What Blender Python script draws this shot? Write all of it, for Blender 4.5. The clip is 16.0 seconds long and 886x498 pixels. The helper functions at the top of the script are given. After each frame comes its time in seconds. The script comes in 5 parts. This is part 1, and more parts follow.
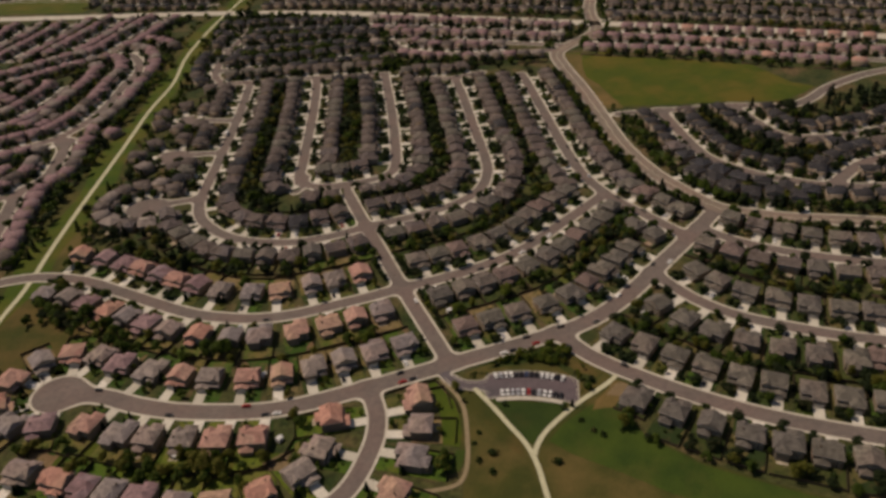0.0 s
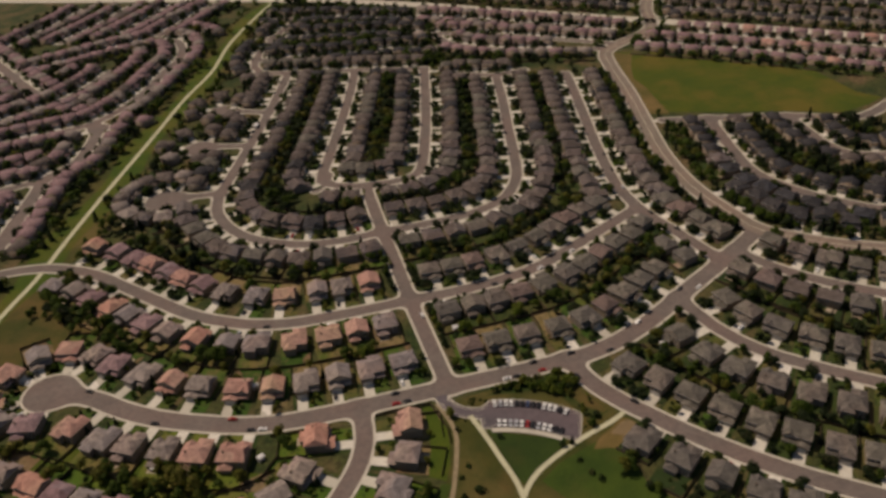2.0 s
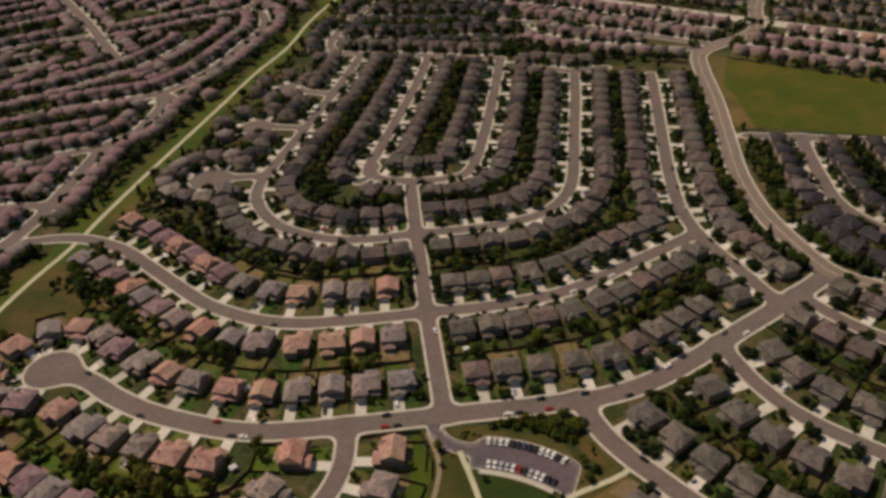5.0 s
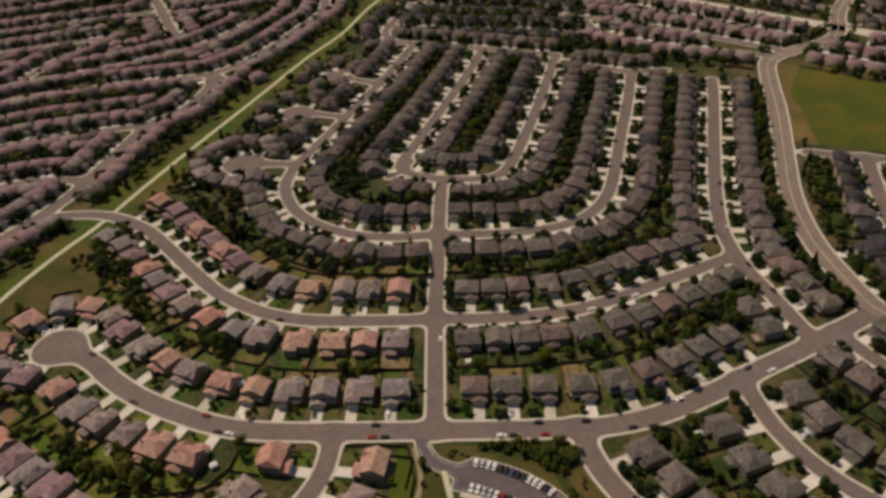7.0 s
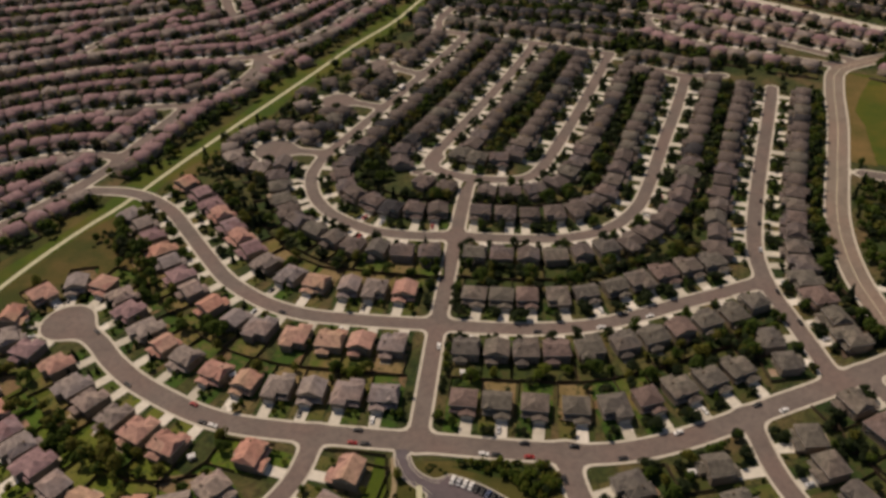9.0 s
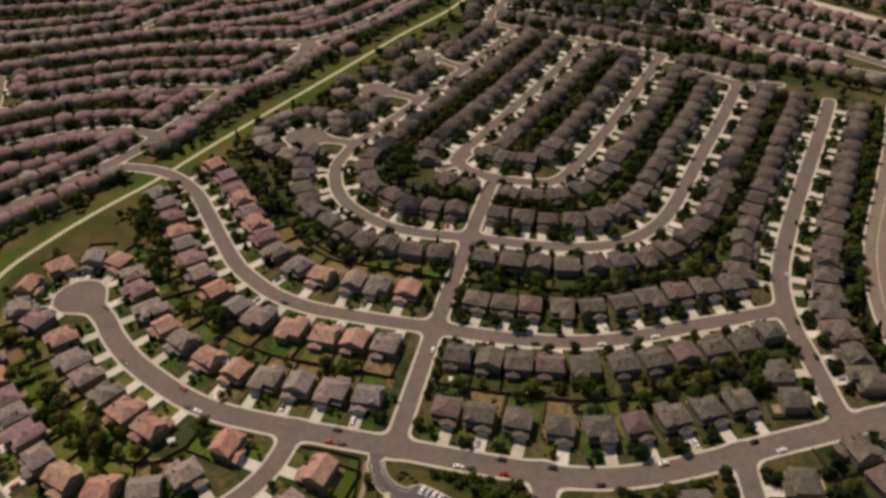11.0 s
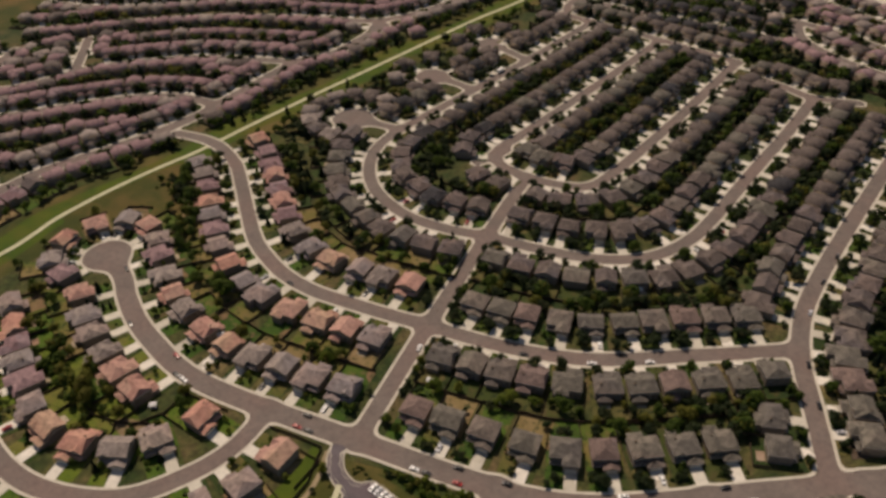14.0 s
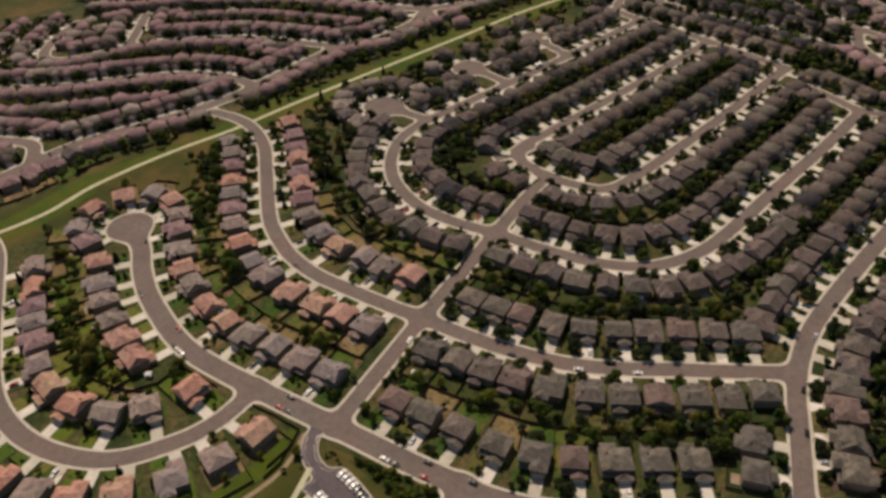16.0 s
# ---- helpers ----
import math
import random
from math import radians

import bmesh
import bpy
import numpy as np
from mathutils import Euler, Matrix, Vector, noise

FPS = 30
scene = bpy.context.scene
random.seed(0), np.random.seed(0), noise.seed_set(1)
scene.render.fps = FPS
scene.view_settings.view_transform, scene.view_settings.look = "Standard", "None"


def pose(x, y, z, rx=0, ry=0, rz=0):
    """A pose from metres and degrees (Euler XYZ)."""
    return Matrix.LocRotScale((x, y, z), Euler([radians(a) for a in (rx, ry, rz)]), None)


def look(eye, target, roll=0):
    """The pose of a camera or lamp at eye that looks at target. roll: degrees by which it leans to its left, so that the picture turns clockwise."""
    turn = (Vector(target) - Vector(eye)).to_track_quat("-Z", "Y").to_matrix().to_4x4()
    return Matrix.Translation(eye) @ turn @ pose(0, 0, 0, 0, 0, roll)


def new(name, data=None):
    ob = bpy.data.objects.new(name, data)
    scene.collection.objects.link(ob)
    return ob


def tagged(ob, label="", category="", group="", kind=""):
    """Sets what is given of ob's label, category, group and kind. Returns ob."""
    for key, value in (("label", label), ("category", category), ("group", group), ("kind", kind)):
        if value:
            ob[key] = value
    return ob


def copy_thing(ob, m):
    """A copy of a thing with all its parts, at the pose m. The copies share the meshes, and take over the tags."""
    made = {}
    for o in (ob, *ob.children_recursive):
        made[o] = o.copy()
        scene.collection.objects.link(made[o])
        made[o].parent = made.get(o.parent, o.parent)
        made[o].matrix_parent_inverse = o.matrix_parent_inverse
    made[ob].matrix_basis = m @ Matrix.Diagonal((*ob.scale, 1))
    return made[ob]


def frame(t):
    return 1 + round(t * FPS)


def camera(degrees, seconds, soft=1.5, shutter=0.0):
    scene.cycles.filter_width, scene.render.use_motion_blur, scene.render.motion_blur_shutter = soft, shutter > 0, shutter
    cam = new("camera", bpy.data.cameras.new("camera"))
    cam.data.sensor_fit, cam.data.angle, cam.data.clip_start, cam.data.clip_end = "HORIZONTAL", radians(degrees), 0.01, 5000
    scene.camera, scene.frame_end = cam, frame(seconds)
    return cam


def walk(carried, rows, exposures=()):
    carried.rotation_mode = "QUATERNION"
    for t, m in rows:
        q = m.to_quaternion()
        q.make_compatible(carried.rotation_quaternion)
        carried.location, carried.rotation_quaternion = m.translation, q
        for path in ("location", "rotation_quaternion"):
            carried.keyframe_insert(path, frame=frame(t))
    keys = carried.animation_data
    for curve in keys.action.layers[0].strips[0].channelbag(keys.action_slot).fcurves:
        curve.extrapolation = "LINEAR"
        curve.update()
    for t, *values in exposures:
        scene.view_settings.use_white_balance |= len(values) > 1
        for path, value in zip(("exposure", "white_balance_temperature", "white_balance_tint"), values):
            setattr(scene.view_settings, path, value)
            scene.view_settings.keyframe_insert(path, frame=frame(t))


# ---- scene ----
SUN_AZ, SUN_EL = -48.0, 57.0     # degrees: clockwise from +y, above the horizon

CAM = camera(58.8, 16.0, soft=3.3)
PATH = [
    (0, look((-114.26, -390.68, 287.73), (-85.29, -311.68, 233.69), -3.27)),
    (0.5, look((-104.20, -386.68, 287.15), (-77.17, -307.10, 232.97), -3.40)),
    (1, look((-94.40, -382.41, 286.75), (-69.29, -302.37, 232.31), -3.47)),
    (1.5, look((-84.79, -378.00, 286.36), (-61.64, -297.58, 231.61), -3.49)),
    (2, look((-75.34, -373.54, 285.91), (-54.21, -292.79, 230.84), -3.49)),
    (2.5, look((-66.02, -369.09, 285.35), (-46.99, -288.03, 229.98), -3.46)),
    (3, look((-56.80, -364.68, 284.68), (-39.94, -283.33, 229.01), -3.42)),
    (3.5, look((-47.67, -360.30, 283.91), (-33.07, -278.70, 227.97), -3.37)),
    (4, look((-38.62, -355.95, 283.06), (-26.33, -274.14, 226.88), -3.32)),
    (4.5, look((-29.65, -351.61, 282.19), (-19.71, -269.65, 225.77), -3.26)),
    (5, look((-20.74, -347.28, 281.32), (-13.20, -265.22, 224.67), -3.21)),
    (5.5, look((-11.90, -342.94, 280.49), (-6.76, -260.85, 223.61), -3.15)),
    (6, look((-3.11, -338.58, 279.74), (-0.38, -256.54, 222.62), -3.10)),
    (6.5, look((5.62, -334.19, 279.09), (5.95, -252.28, 221.73), -3.05)),
    (7, look((14.30, -329.78, 278.55), (12.26, -248.07, 220.94), -2.99)),
    (7.5, look((22.93, -325.35, 278.15), (18.54, -243.92, 220.27), -2.94)),
    (8, look((31.53, -320.91, 277.88), (24.81, -239.83, 219.73), -2.88)),
    (8.5, look((40.08, -316.47, 277.74), (31.07, -235.81, 219.31), -2.82)),
    (9, look((48.61, -312.03, 277.72), (37.33, -231.87, 219.01), -2.77)),
    (9.5, look((57.11, -307.61, 277.80), (43.57, -228.00, 218.82), -2.72)),
    (10, look((65.58, -303.21, 277.99), (49.81, -224.22, 218.72), -2.67)),
    (10.5, look((74.02, -298.83, 278.26), (56.04, -220.52, 218.72), -2.63)),
    (11, look((82.44, -294.47, 278.61), (62.27, -216.91, 218.80), -2.60)),
    (11.5, look((90.83, -290.13, 279.03), (68.48, -213.38, 218.96), -2.58)),
    (12, look((99.19, -285.79, 279.52), (74.69, -209.91, 219.17), -2.57)),
    (12.5, look((107.53, -281.44, 280.07), (80.90, -206.49, 219.45), -2.58)),
    (13, look((115.82, -277.05, 280.68), (87.11, -203.11, 219.79), -2.61)),
    (13.5, look((124.09, -272.63, 281.37), (93.34, -199.75, 220.19), -2.66)),
    (14, look((132.34, -268.15, 282.12), (99.60, -196.40, 220.64), -2.71)),
    (14.5, look((140.57, -263.64, 282.94), (105.89, -193.07, 221.16), -2.78)),
    (15, look((148.80, -259.12, 283.80), (112.23, -189.78, 221.72), -2.84)),
    (15.5, look((157.09, -254.64, 284.68), (118.62, -186.59, 222.32), -2.89)),
    (16, look((165.46, -250.33, 285.49), (125.08, -183.58, 222.92), -2.91)),
]
walk(CAM, PATH, [(0.0, -0.26, 7500, 16), (7.0, -0.09, 7480, 16), (16.0, 0.06, 7420, 16)])

# ---------------------------------------------------------------- light
world = bpy.data.worlds.new("sky")
scene.world = world
world.use_nodes = True
wn, wl = world.node_tree.nodes, world.node_tree.links
sky = wn.new("ShaderNodeTexSky")
sky.sky_type, sky.sun_disc = "NISHITA", False
sky.sun_elevation, sky.sun_rotation = radians(SUN_EL), radians(SUN_AZ)
wl.new(sky.outputs[0], wn["Background"].inputs[0])
wn["Background"].inputs[1].default_value = 0.054

sun = new("sun", bpy.data.lights.new("sun", "SUN"))
sun.data.energy, sun.data.angle, sun.data.color = 3.4, radians(1.0), (1.0, 0.9, 0.78)
away = Vector((math.sin(radians(SUN_AZ)) * math.cos(radians(SUN_EL)), math.cos(radians(SUN_AZ)) * math.cos(radians(SUN_EL)), math.sin(radians(SUN_EL))))
sun.matrix_world = look(away * 500, (0, 0, 0))


# ---------------------------------------------------------------- materials
class Nodes:
    """A small builder of node materials."""

    def __init__(self, name, rough=0.9, metal=0.0):
        self.mat = bpy.data.materials.new(name)
        self.mat.use_nodes = True
        self.n, self.l = self.mat.node_tree.nodes, self.mat.node_tree.links
        self.bsdf = self.n["Principled BSDF"]
        self.bsdf.inputs["Roughness"].default_value = rough
        self.bsdf.inputs["Metallic"].default_value = metal
        self.bsdf.inputs["Specular IOR Level"].default_value = 0.25

    def place(self):
        return self.n.new("ShaderNodeNewGeometry").outputs["Position"]

    def noise(self, scale, detail=4, rough=0.6, coord=None):
        t = self.n.new("ShaderNodeTexNoise")
        t.inputs["Scale"].default_value, t.inputs["Detail"].default_value, t.inputs["Roughness"].default_value = scale, detail, rough
        self.l.new(coord or self.place(), t.inputs["Vector"])
        return t.outputs["Fac"]

    def ramp(self, fac, stops):
        r = self.n.new("ShaderNodeValToRGB")
        while len(r.color_ramp.elements) < len(stops):
            r.color_ramp.elements.new(0.5)
        for e, (p, c) in zip(r.color_ramp.elements, stops):
            e.position, e.color = p, (*c, 1)
        self.l.new(fac, r.inputs[0])
        return r.outputs[0]

    def mix(self, fac, a, b, mode="MIX"):
        m = self.n.new("ShaderNodeMix")
        m.data_type, m.blend_type = "RGBA", mode
        for sock, v in ((m.inputs[0], fac), (m.inputs[6], a), (m.inputs[7], b)):
            if isinstance(v, bpy.types.NodeSocket):
                self.l.new(v, sock)
            elif isinstance(v, (int, float)):
                sock.default_value = v
            else:
                sock.default_value = (*v, 1)
        return m.outputs[2]

    def math(self, op, a, b=0.0):
        m = self.n.new("ShaderNodeMath")
        m.operation = op
        for sock, v in ((m.inputs[0], a), (m.inputs[1], b)):
            if isinstance(v, bpy.types.NodeSocket):
                self.l.new(v, sock)
            else:
                sock.default_value = v
        return m.outputs[0]

    def luck(self):
        """A number of its own for each house, car or tree (its parts share it), loosely varied over the pieces of a mesh."""
        white = self.n.new("ShaderNodeTexWhiteNoise")
        self.l.new(self.n.new("ShaderNodeObjectInfo").outputs["Location"], white.inputs["Vector"])
        piece = self.n.new("ShaderNodeNewGeometry").outputs["Random Per Island"]
        drift = self.noise(0.05, 1)
        return self.math("FRACT", self.math("ADD", white.outputs["Value"], self.math("ADD", self.math("MULTIPLY", piece, self.loose), self.math("MULTIPLY", drift, 0.9))))

    loose = 0.25

    def colour(self, c):
        if isinstance(c, bpy.types.NodeSocket):
            self.l.new(c, self.bsdf.inputs["Base Color"])
        else:
            self.bsdf.inputs["Base Color"].default_value = (*c, 1)
        return self

    def bump(self, height, strength, distance):
        b = self.n.new("ShaderNodeBump")
        b.inputs["Strength"].default_value, b.inputs["Distance"].default_value = strength, distance
        self.l.new(height, b.inputs["Height"])
        self.l.new(b.outputs[0], self.bsdf.inputs["Normal"])
        return self


def speckled(name, stops, scale=0.5, grain=6.0, rough=0.9, depth=0.03, spread=0.35, loose=0.25):
    """A matt surface: a colour of its own for each piece, blotches and fine grain over it."""
    m = Nodes(name, rough)
    m.loose = loose
    base = m.ramp(m.luck(), stops)
    big, fine = m.noise(scale), m.noise(grain, 3)
    tone = m.ramp(big, [(0.3, (1 - spread,) * 3), (0.7, (1.0,) * 3)])
    tint = m.ramp(fine, [(0.3, (0.78, 0.78, 0.78)), (0.7, (1, 1, 1))])
    m.colour(m.mix(1.0, m.mix(1.0, base, tone, "MULTIPLY"), tint, "MULTIPLY"))
    return m.bump(fine, 0.5, depth).mat


def make_ground():
    m = Nodes("dry_ground", 0.95)
    a = m.ramp(m.noise(0.035, 5), [(0.36, (0.030, 0.050, 0.012)), (0.5, (0.075, 0.078, 0.024)), (0.66, (0.15, 0.105, 0.05))])
    b = m.ramp(m.noise(0.35, 5), [(0.35, (0.45, 0.45, 0.45)), (0.65, (1, 1, 1))])
    return m.colour(m.mix(1.0, a, b, "MULTIPLY")).bump(m.noise(1.5), 0.6, 0.15).mat


def make_grass(name, low, high, dry):
    m = Nodes(name, 0.95)
    a = m.mix(m.ramp(m.noise(0.05, 5), [(0.35, (0, 0, 0)), (0.65, (1, 1, 1))]), low, high)
    a = m.mix(m.ramp(m.noise(0.022, 4), [(0.46, (0, 0, 0)), (0.66, (0.85, 0.85, 0.85))]), a, dry)
    b = m.ramp(m.noise(1.2, 4), [(0.3, (0.6, 0.6, 0.6)), (0.7, (1, 1, 1))])
    return m.colour(m.mix(1.0, a, b, "MULTIPLY")).bump(m.noise(3.0), 0.5, 0.05).mat


def make_yard(name, stops, dark, dry):
    """Garden ground: a tone for each plot, broken by dark growth and dry or bare patches."""
    m = Nodes(name, 0.95)
    m.loose = 0.9
    a = m.ramp(m.luck(), stops)
    a = m.mix(m.ramp(m.noise(0.17, 5, 0.65), [(0.52, (0, 0, 0)), (0.66, (0.8, 0.8, 0.8))]), a, dry)
    a = m.mix(m.ramp(m.noise(0.24, 5, 0.7), [(0.54, (0, 0, 0)), (0.62, (0.95, 0.95, 0.95))]), a, dark)
    b = m.ramp(m.noise(1.6, 4), [(0.3, (0.6, 0.6, 0.6)), (0.7, (1, 1, 1))])
    return m.colour(m.mix(1.0, a, b, "MULTIPLY")).bump(m.noise(3.0), 0.6, 0.08).mat


def make_asphalt(name, tone):
    m = Nodes(name, 0.85)
    a = m.ramp(m.noise(0.06, 4), [(0.3, tuple(0.82 * c for c in tone)), (0.7, tuple(1.12 * c for c in tone))])
    a = m.mix(m.ramp(m.noise(0.022, 3), [(0.42, (0, 0, 0)), (0.62, (0.8, 0.8, 0.8))]), a, (tone[0] * 1.12, tone[1] * 0.99, tone[2] * 0.98))
    b = m.ramp(m.noise(0.32, 6, 0.75), [(0.34, (0.74, 0.75, 0.77)), (0.58, (1, 1, 1))])
    return m.colour(m.mix(1.0, a, b, "MULTIPLY")).bump(m.noise(9.0), 0.3, 0.01).mat


def make_leaf(name, stops):
    m = Nodes(name, 0.75)
    m.loose = 0.22
    c = m.ramp(m.luck(), stops)
    t = m.ramp(m.noise(0.8, 3), [(0.3, (0.5, 0.5, 0.5)), (0.7, (1.1, 1.1, 1.1))])
    c = m.mix(1.0, c, t, "MULTIPLY")
    m.colour(c)
    # thin leaves let some light through
    thin, both = m.n.new("ShaderNodeBsdfTranslucent"), m.n.new("ShaderNodeMixShader")
    both.inputs[0].default_value = 0.52
    m.l.new(c, thin.inputs[0])
    m.l.new(m.bsdf.outputs[0], both.inputs[1])
    m.l.new(thin.outputs[0], both.inputs[2])
    out = next(x for x in m.n if x.type == "OUTPUT_MATERIAL")
    m.l.new(both.outputs[0], out.inputs[0])
    return m.mat


def plain(name, c, rough=0.6, metal=0.0):
    m = Nodes(name, rough, metal)
    m.colour(m.mix(1.0, c, m.ramp(m.noise(2.0), [(0.3, (0.8,) * 3), (0.7, (1,) * 3)]), "MULTIPLY"))
    return m.mat


GROUND = make_ground()
PARK_GRASS = make_grass("park_grass", (0.040, 0.052, 0.009), (0.070, 0.072, 0.014), (0.150, 0.108, 0.034))
MOWN_GRASS = make_grass("mown_grass", (0.032, 0.062, 0.007), (0.056, 0.090, 0.010), (0.090, 0.092, 0.018))
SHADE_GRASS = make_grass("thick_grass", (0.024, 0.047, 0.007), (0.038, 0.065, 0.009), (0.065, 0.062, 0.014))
DIRT = speckled("trodden_dirt", [(0.0, (0.24, 0.17, 0.09)), (1.0, (0.28, 0.20, 0.11))], 0.3, 2.0)
FIELD_GRASS = make_grass("field_grass", (0.054, 0.082, 0.006), (0.084, 0.098, 0.007), (0.14, 0.108, 0.016))
STRAW = make_grass("straw_grass", (0.105, 0.090, 0.022), (0.160, 0.112, 0.036), (0.25, 0.155, 0.060))
VERGE_GRASS = make_grass("verge_grass", (0.042, 0.080, 0.006), (0.078, 0.108, 0.008), (0.115, 0.102, 0.016))
MEADOW = make_grass("meadow_grass", (0.042, 0.054, 0.009), (0.074, 0.070, 0.013), (0.155, 0.098, 0.032))
ASPHALT = make_asphalt("street_asphalt", (0.160, 0.130, 0.114))
TAN_ROAD = make_asphalt("worn_road", (0.215, 0.175, 0.140))
LOT_ASPHALT = make_asphalt("parking_asphalt", (0.115, 0.098, 0.105))
CONCRETE = speckled("concrete", [(0.0, (0.58, 0.53, 0.44)), (1.0, (0.64, 0.59, 0.49))], 0.25, 2.0, 0.9, 0.01, 0.2)
PATHWAY = speckled("path_concrete", [(0.0, (0.56, 0.54, 0.36)), (1.0, (0.62, 0.59, 0.42))], 0.2, 2.0, 0.9, 0.01, 0.2)
DRIVE = speckled("driveway_concrete", [(0.0, (0.515, 0.474, 0.391)), (0.5, (0.649, 0.608, 0.515)), (1.0, (0.793, 0.742, 0.659))], 0.4, 3.0, 0.85, 0.01, 0.2, 0.9)
PAINT = plain("road_paint", (0.55, 0.50, 0.36), 0.7)
TILE = speckled("terracotta_tiles", [(0.0, (0.512, 0.273, 0.218)), (0.25, (0.567, 0.332, 0.267)), (0.5, (0.545, 0.360, 0.251)), (0.75, (0.600, 0.303, 0.231)), (1.0, (0.578, 0.362, 0.281))], 0.42, 2.6, 0.85, 0.05, 0.52, 0.16)
SHINGLE = speckled("grey_shingles", [(0.0, (0.281, 0.229, 0.204)), (0.35, (0.374, 0.308, 0.270)), (0.6, (0.308, 0.266, 0.262)), (0.8, (0.396, 0.297, 0.264)), (1.0, (0.407, 0.330, 0.275))], 0.42, 2.6, 0.88, 0.05, 0.56, 0.2)
TAUPE = speckled("taupe_shingles", [(0.0, (0.145, 0.128, 0.106)), (0.35, (0.195, 0.173, 0.142)), (0.6, (0.160, 0.141, 0.126)), (0.8, (0.214, 0.172, 0.145)), (1.0, (0.228, 0.201, 0.162))], 0.42, 2.6, 0.88, 0.05, 0.58, 0.2)
UMBER = speckled("brown_shingles", [(0.0, (0.118, 0.092, 0.082)), (0.3, (0.186, 0.146, 0.127)), (0.5, (0.148, 0.119, 0.114)), (0.7, (0.210, 0.155, 0.135)), (0.85, (0.160, 0.135, 0.138)), (1.0, (0.222, 0.179, 0.152))], 0.42, 2.6, 0.88, 0.05, 0.58, 0.2)
RUSSET = speckled("russet_shingles", [(0.0, (0.200, 0.140, 0.122)), (0.5, (0.245, 0.172, 0.150)), (1.0, (0.225, 0.165, 0.150))], 0.42, 2.6, 0.88, 0.05, 0.56, 0.2)
ROSE = speckled("rose_shingles", [(0.0, (0.305, 0.188, 0.196)), (0.5, (0.395, 0.255, 0.258)), (1.0, (0.330, 0.230, 0.242))], 0.42, 2.6, 0.88, 0.05, 0.56, 0.2)
SLATE = speckled("dark_shingles", [(0.0, (0.046, 0.044, 0.048)), (0.5, (0.068, 0.060, 0.060)), (1.0, (0.056, 0.056, 0.066))], 0.42, 2.6, 0.88, 0.05, 0.56, 0.2)
STUCCO = speckled("house_siding", [(0.0, (0.25, 0.18, 0.125)), (0.3, (0.33, 0.275, 0.215)), (0.6, (0.215, 0.185, 0.165)), (1.0, (0.36, 0.28, 0.20))], 0.6, 5.0, 0.9, 0.01, 0.25, 0.0)
TRIM = plain("white_trim", (0.62, 0.58, 0.52))
GLASS = plain("window_glass", (0.03, 0.035, 0.045), 0.08)
DOOR = speckled("door_paint", [(0.0, (0.20, 0.09, 0.06)), (0.5, (0.12, 0.12, 0.13)), (1.0, (0.30, 0.22, 0.14))])
FENCE = speckled("weathered_fence", [(0.0, (0.085, 0.060, 0.040)), (1.0, (0.13, 0.09, 0.06))], 0.8, 6.0, 0.9, 0.02, 0.3)
BARK = speckled("bark", [(0.0, (0.06, 0.045, 0.03)), (1.0, (0.09, 0.065, 0.045))], 2.0, 9.0, 0.95, 0.03)
LEAF = make_leaf("broad_leaves", [(0.0, (0.046, 0.086, 0.010)), (0.4, (0.098, 0.145, 0.016)), (0.7, (0.150, 0.200, 0.022)), (1.0, (0.205, 0.200, 0.032))])
DUSKY = make_leaf("brownish_leaves", [(0.0, (0.024, 0.043, 0.013)), (0.45, (0.041, 0.060, 0.018)), (0.75, (0.034, 0.070, 0.018)), (1.0, (0.078, 0.072, 0.029))])
OLIVE = make_leaf("olive_leaves", [(0.0, (0.125, 0.132, 0.018)), (0.5, (0.185, 0.178, 0.028)), (0.8, (0.145, 0.175, 0.022)), (1.0, (0.220, 0.185, 0.040))])
NEEDLE = make_leaf("dark_needles", [(0.0, (0.012, 0.026, 0.010)), (1.0, (0.026, 0.042, 0.016))])
BUSH = make_leaf("shrub_leaves", [(0.0, (0.030, 0.058, 0.011)), (0.6, (0.056, 0.090, 0.017)), (1.0, (0.105, 0.105, 0.030))])
LAWN = make_yard("front_lawn", [(0.0, (0.030, 0.064, 0.010)), (0.3, (0.050, 0.110, 0.012)), (0.55, (0.075, 0.104, 0.018)), (0.8, (0.135, 0.112, 0.034)), (1.0, (0.20, 0.150, 0.070))], (0.020, 0.036, 0.009), (0.115, 0.094, 0.034))
YARD = make_yard("back_yard", [(0.0, (0.034, 0.078, 0.010)), (0.18, (0.064, 0.118, 0.014)), (0.34, (0.090, 0.120, 0.020)), (0.52, (0.175, 0.138, 0.044)), (0.78, (0.27, 0.19, 0.095)), (1.0, (0.18, 0.112, 0.060))], (0.022, 0.040, 0.009), (0.165, 0.120, 0.052))
# yard ground with the shade of trees and houses put into its colour
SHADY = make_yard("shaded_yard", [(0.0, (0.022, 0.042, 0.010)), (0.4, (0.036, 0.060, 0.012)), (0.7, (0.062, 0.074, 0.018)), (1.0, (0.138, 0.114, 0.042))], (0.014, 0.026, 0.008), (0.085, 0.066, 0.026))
LUSH = make_yard("watered_lawn", [(0.0, (0.042, 0.088, 0.010)), (0.45, (0.074, 0.134, 0.013)), (0.75, (0.115, 0.155, 0.016)), (1.0, (0.17, 0.150, 0.040))], (0.020, 0.044, 0.008), (0.130, 0.112, 0.030))
PATIO = speckled("patio_paving", [(0.0, (0.34, 0.25, 0.17)), (0.5, (0.50, 0.43, 0.33)), (1.0, (0.30, 0.18, 0.12))], 0.5, 3.0, 0.9, 0.01, 0.3)
TYRE = plain("tyre_rubber", (0.02, 0.02, 0.02), 0.8)
CARGLASS = plain("car_glass", (0.02, 0.022, 0.026), 0.22)
LAMP = plain("headlamp", (0.6, 0.6, 0.6), 0.2)


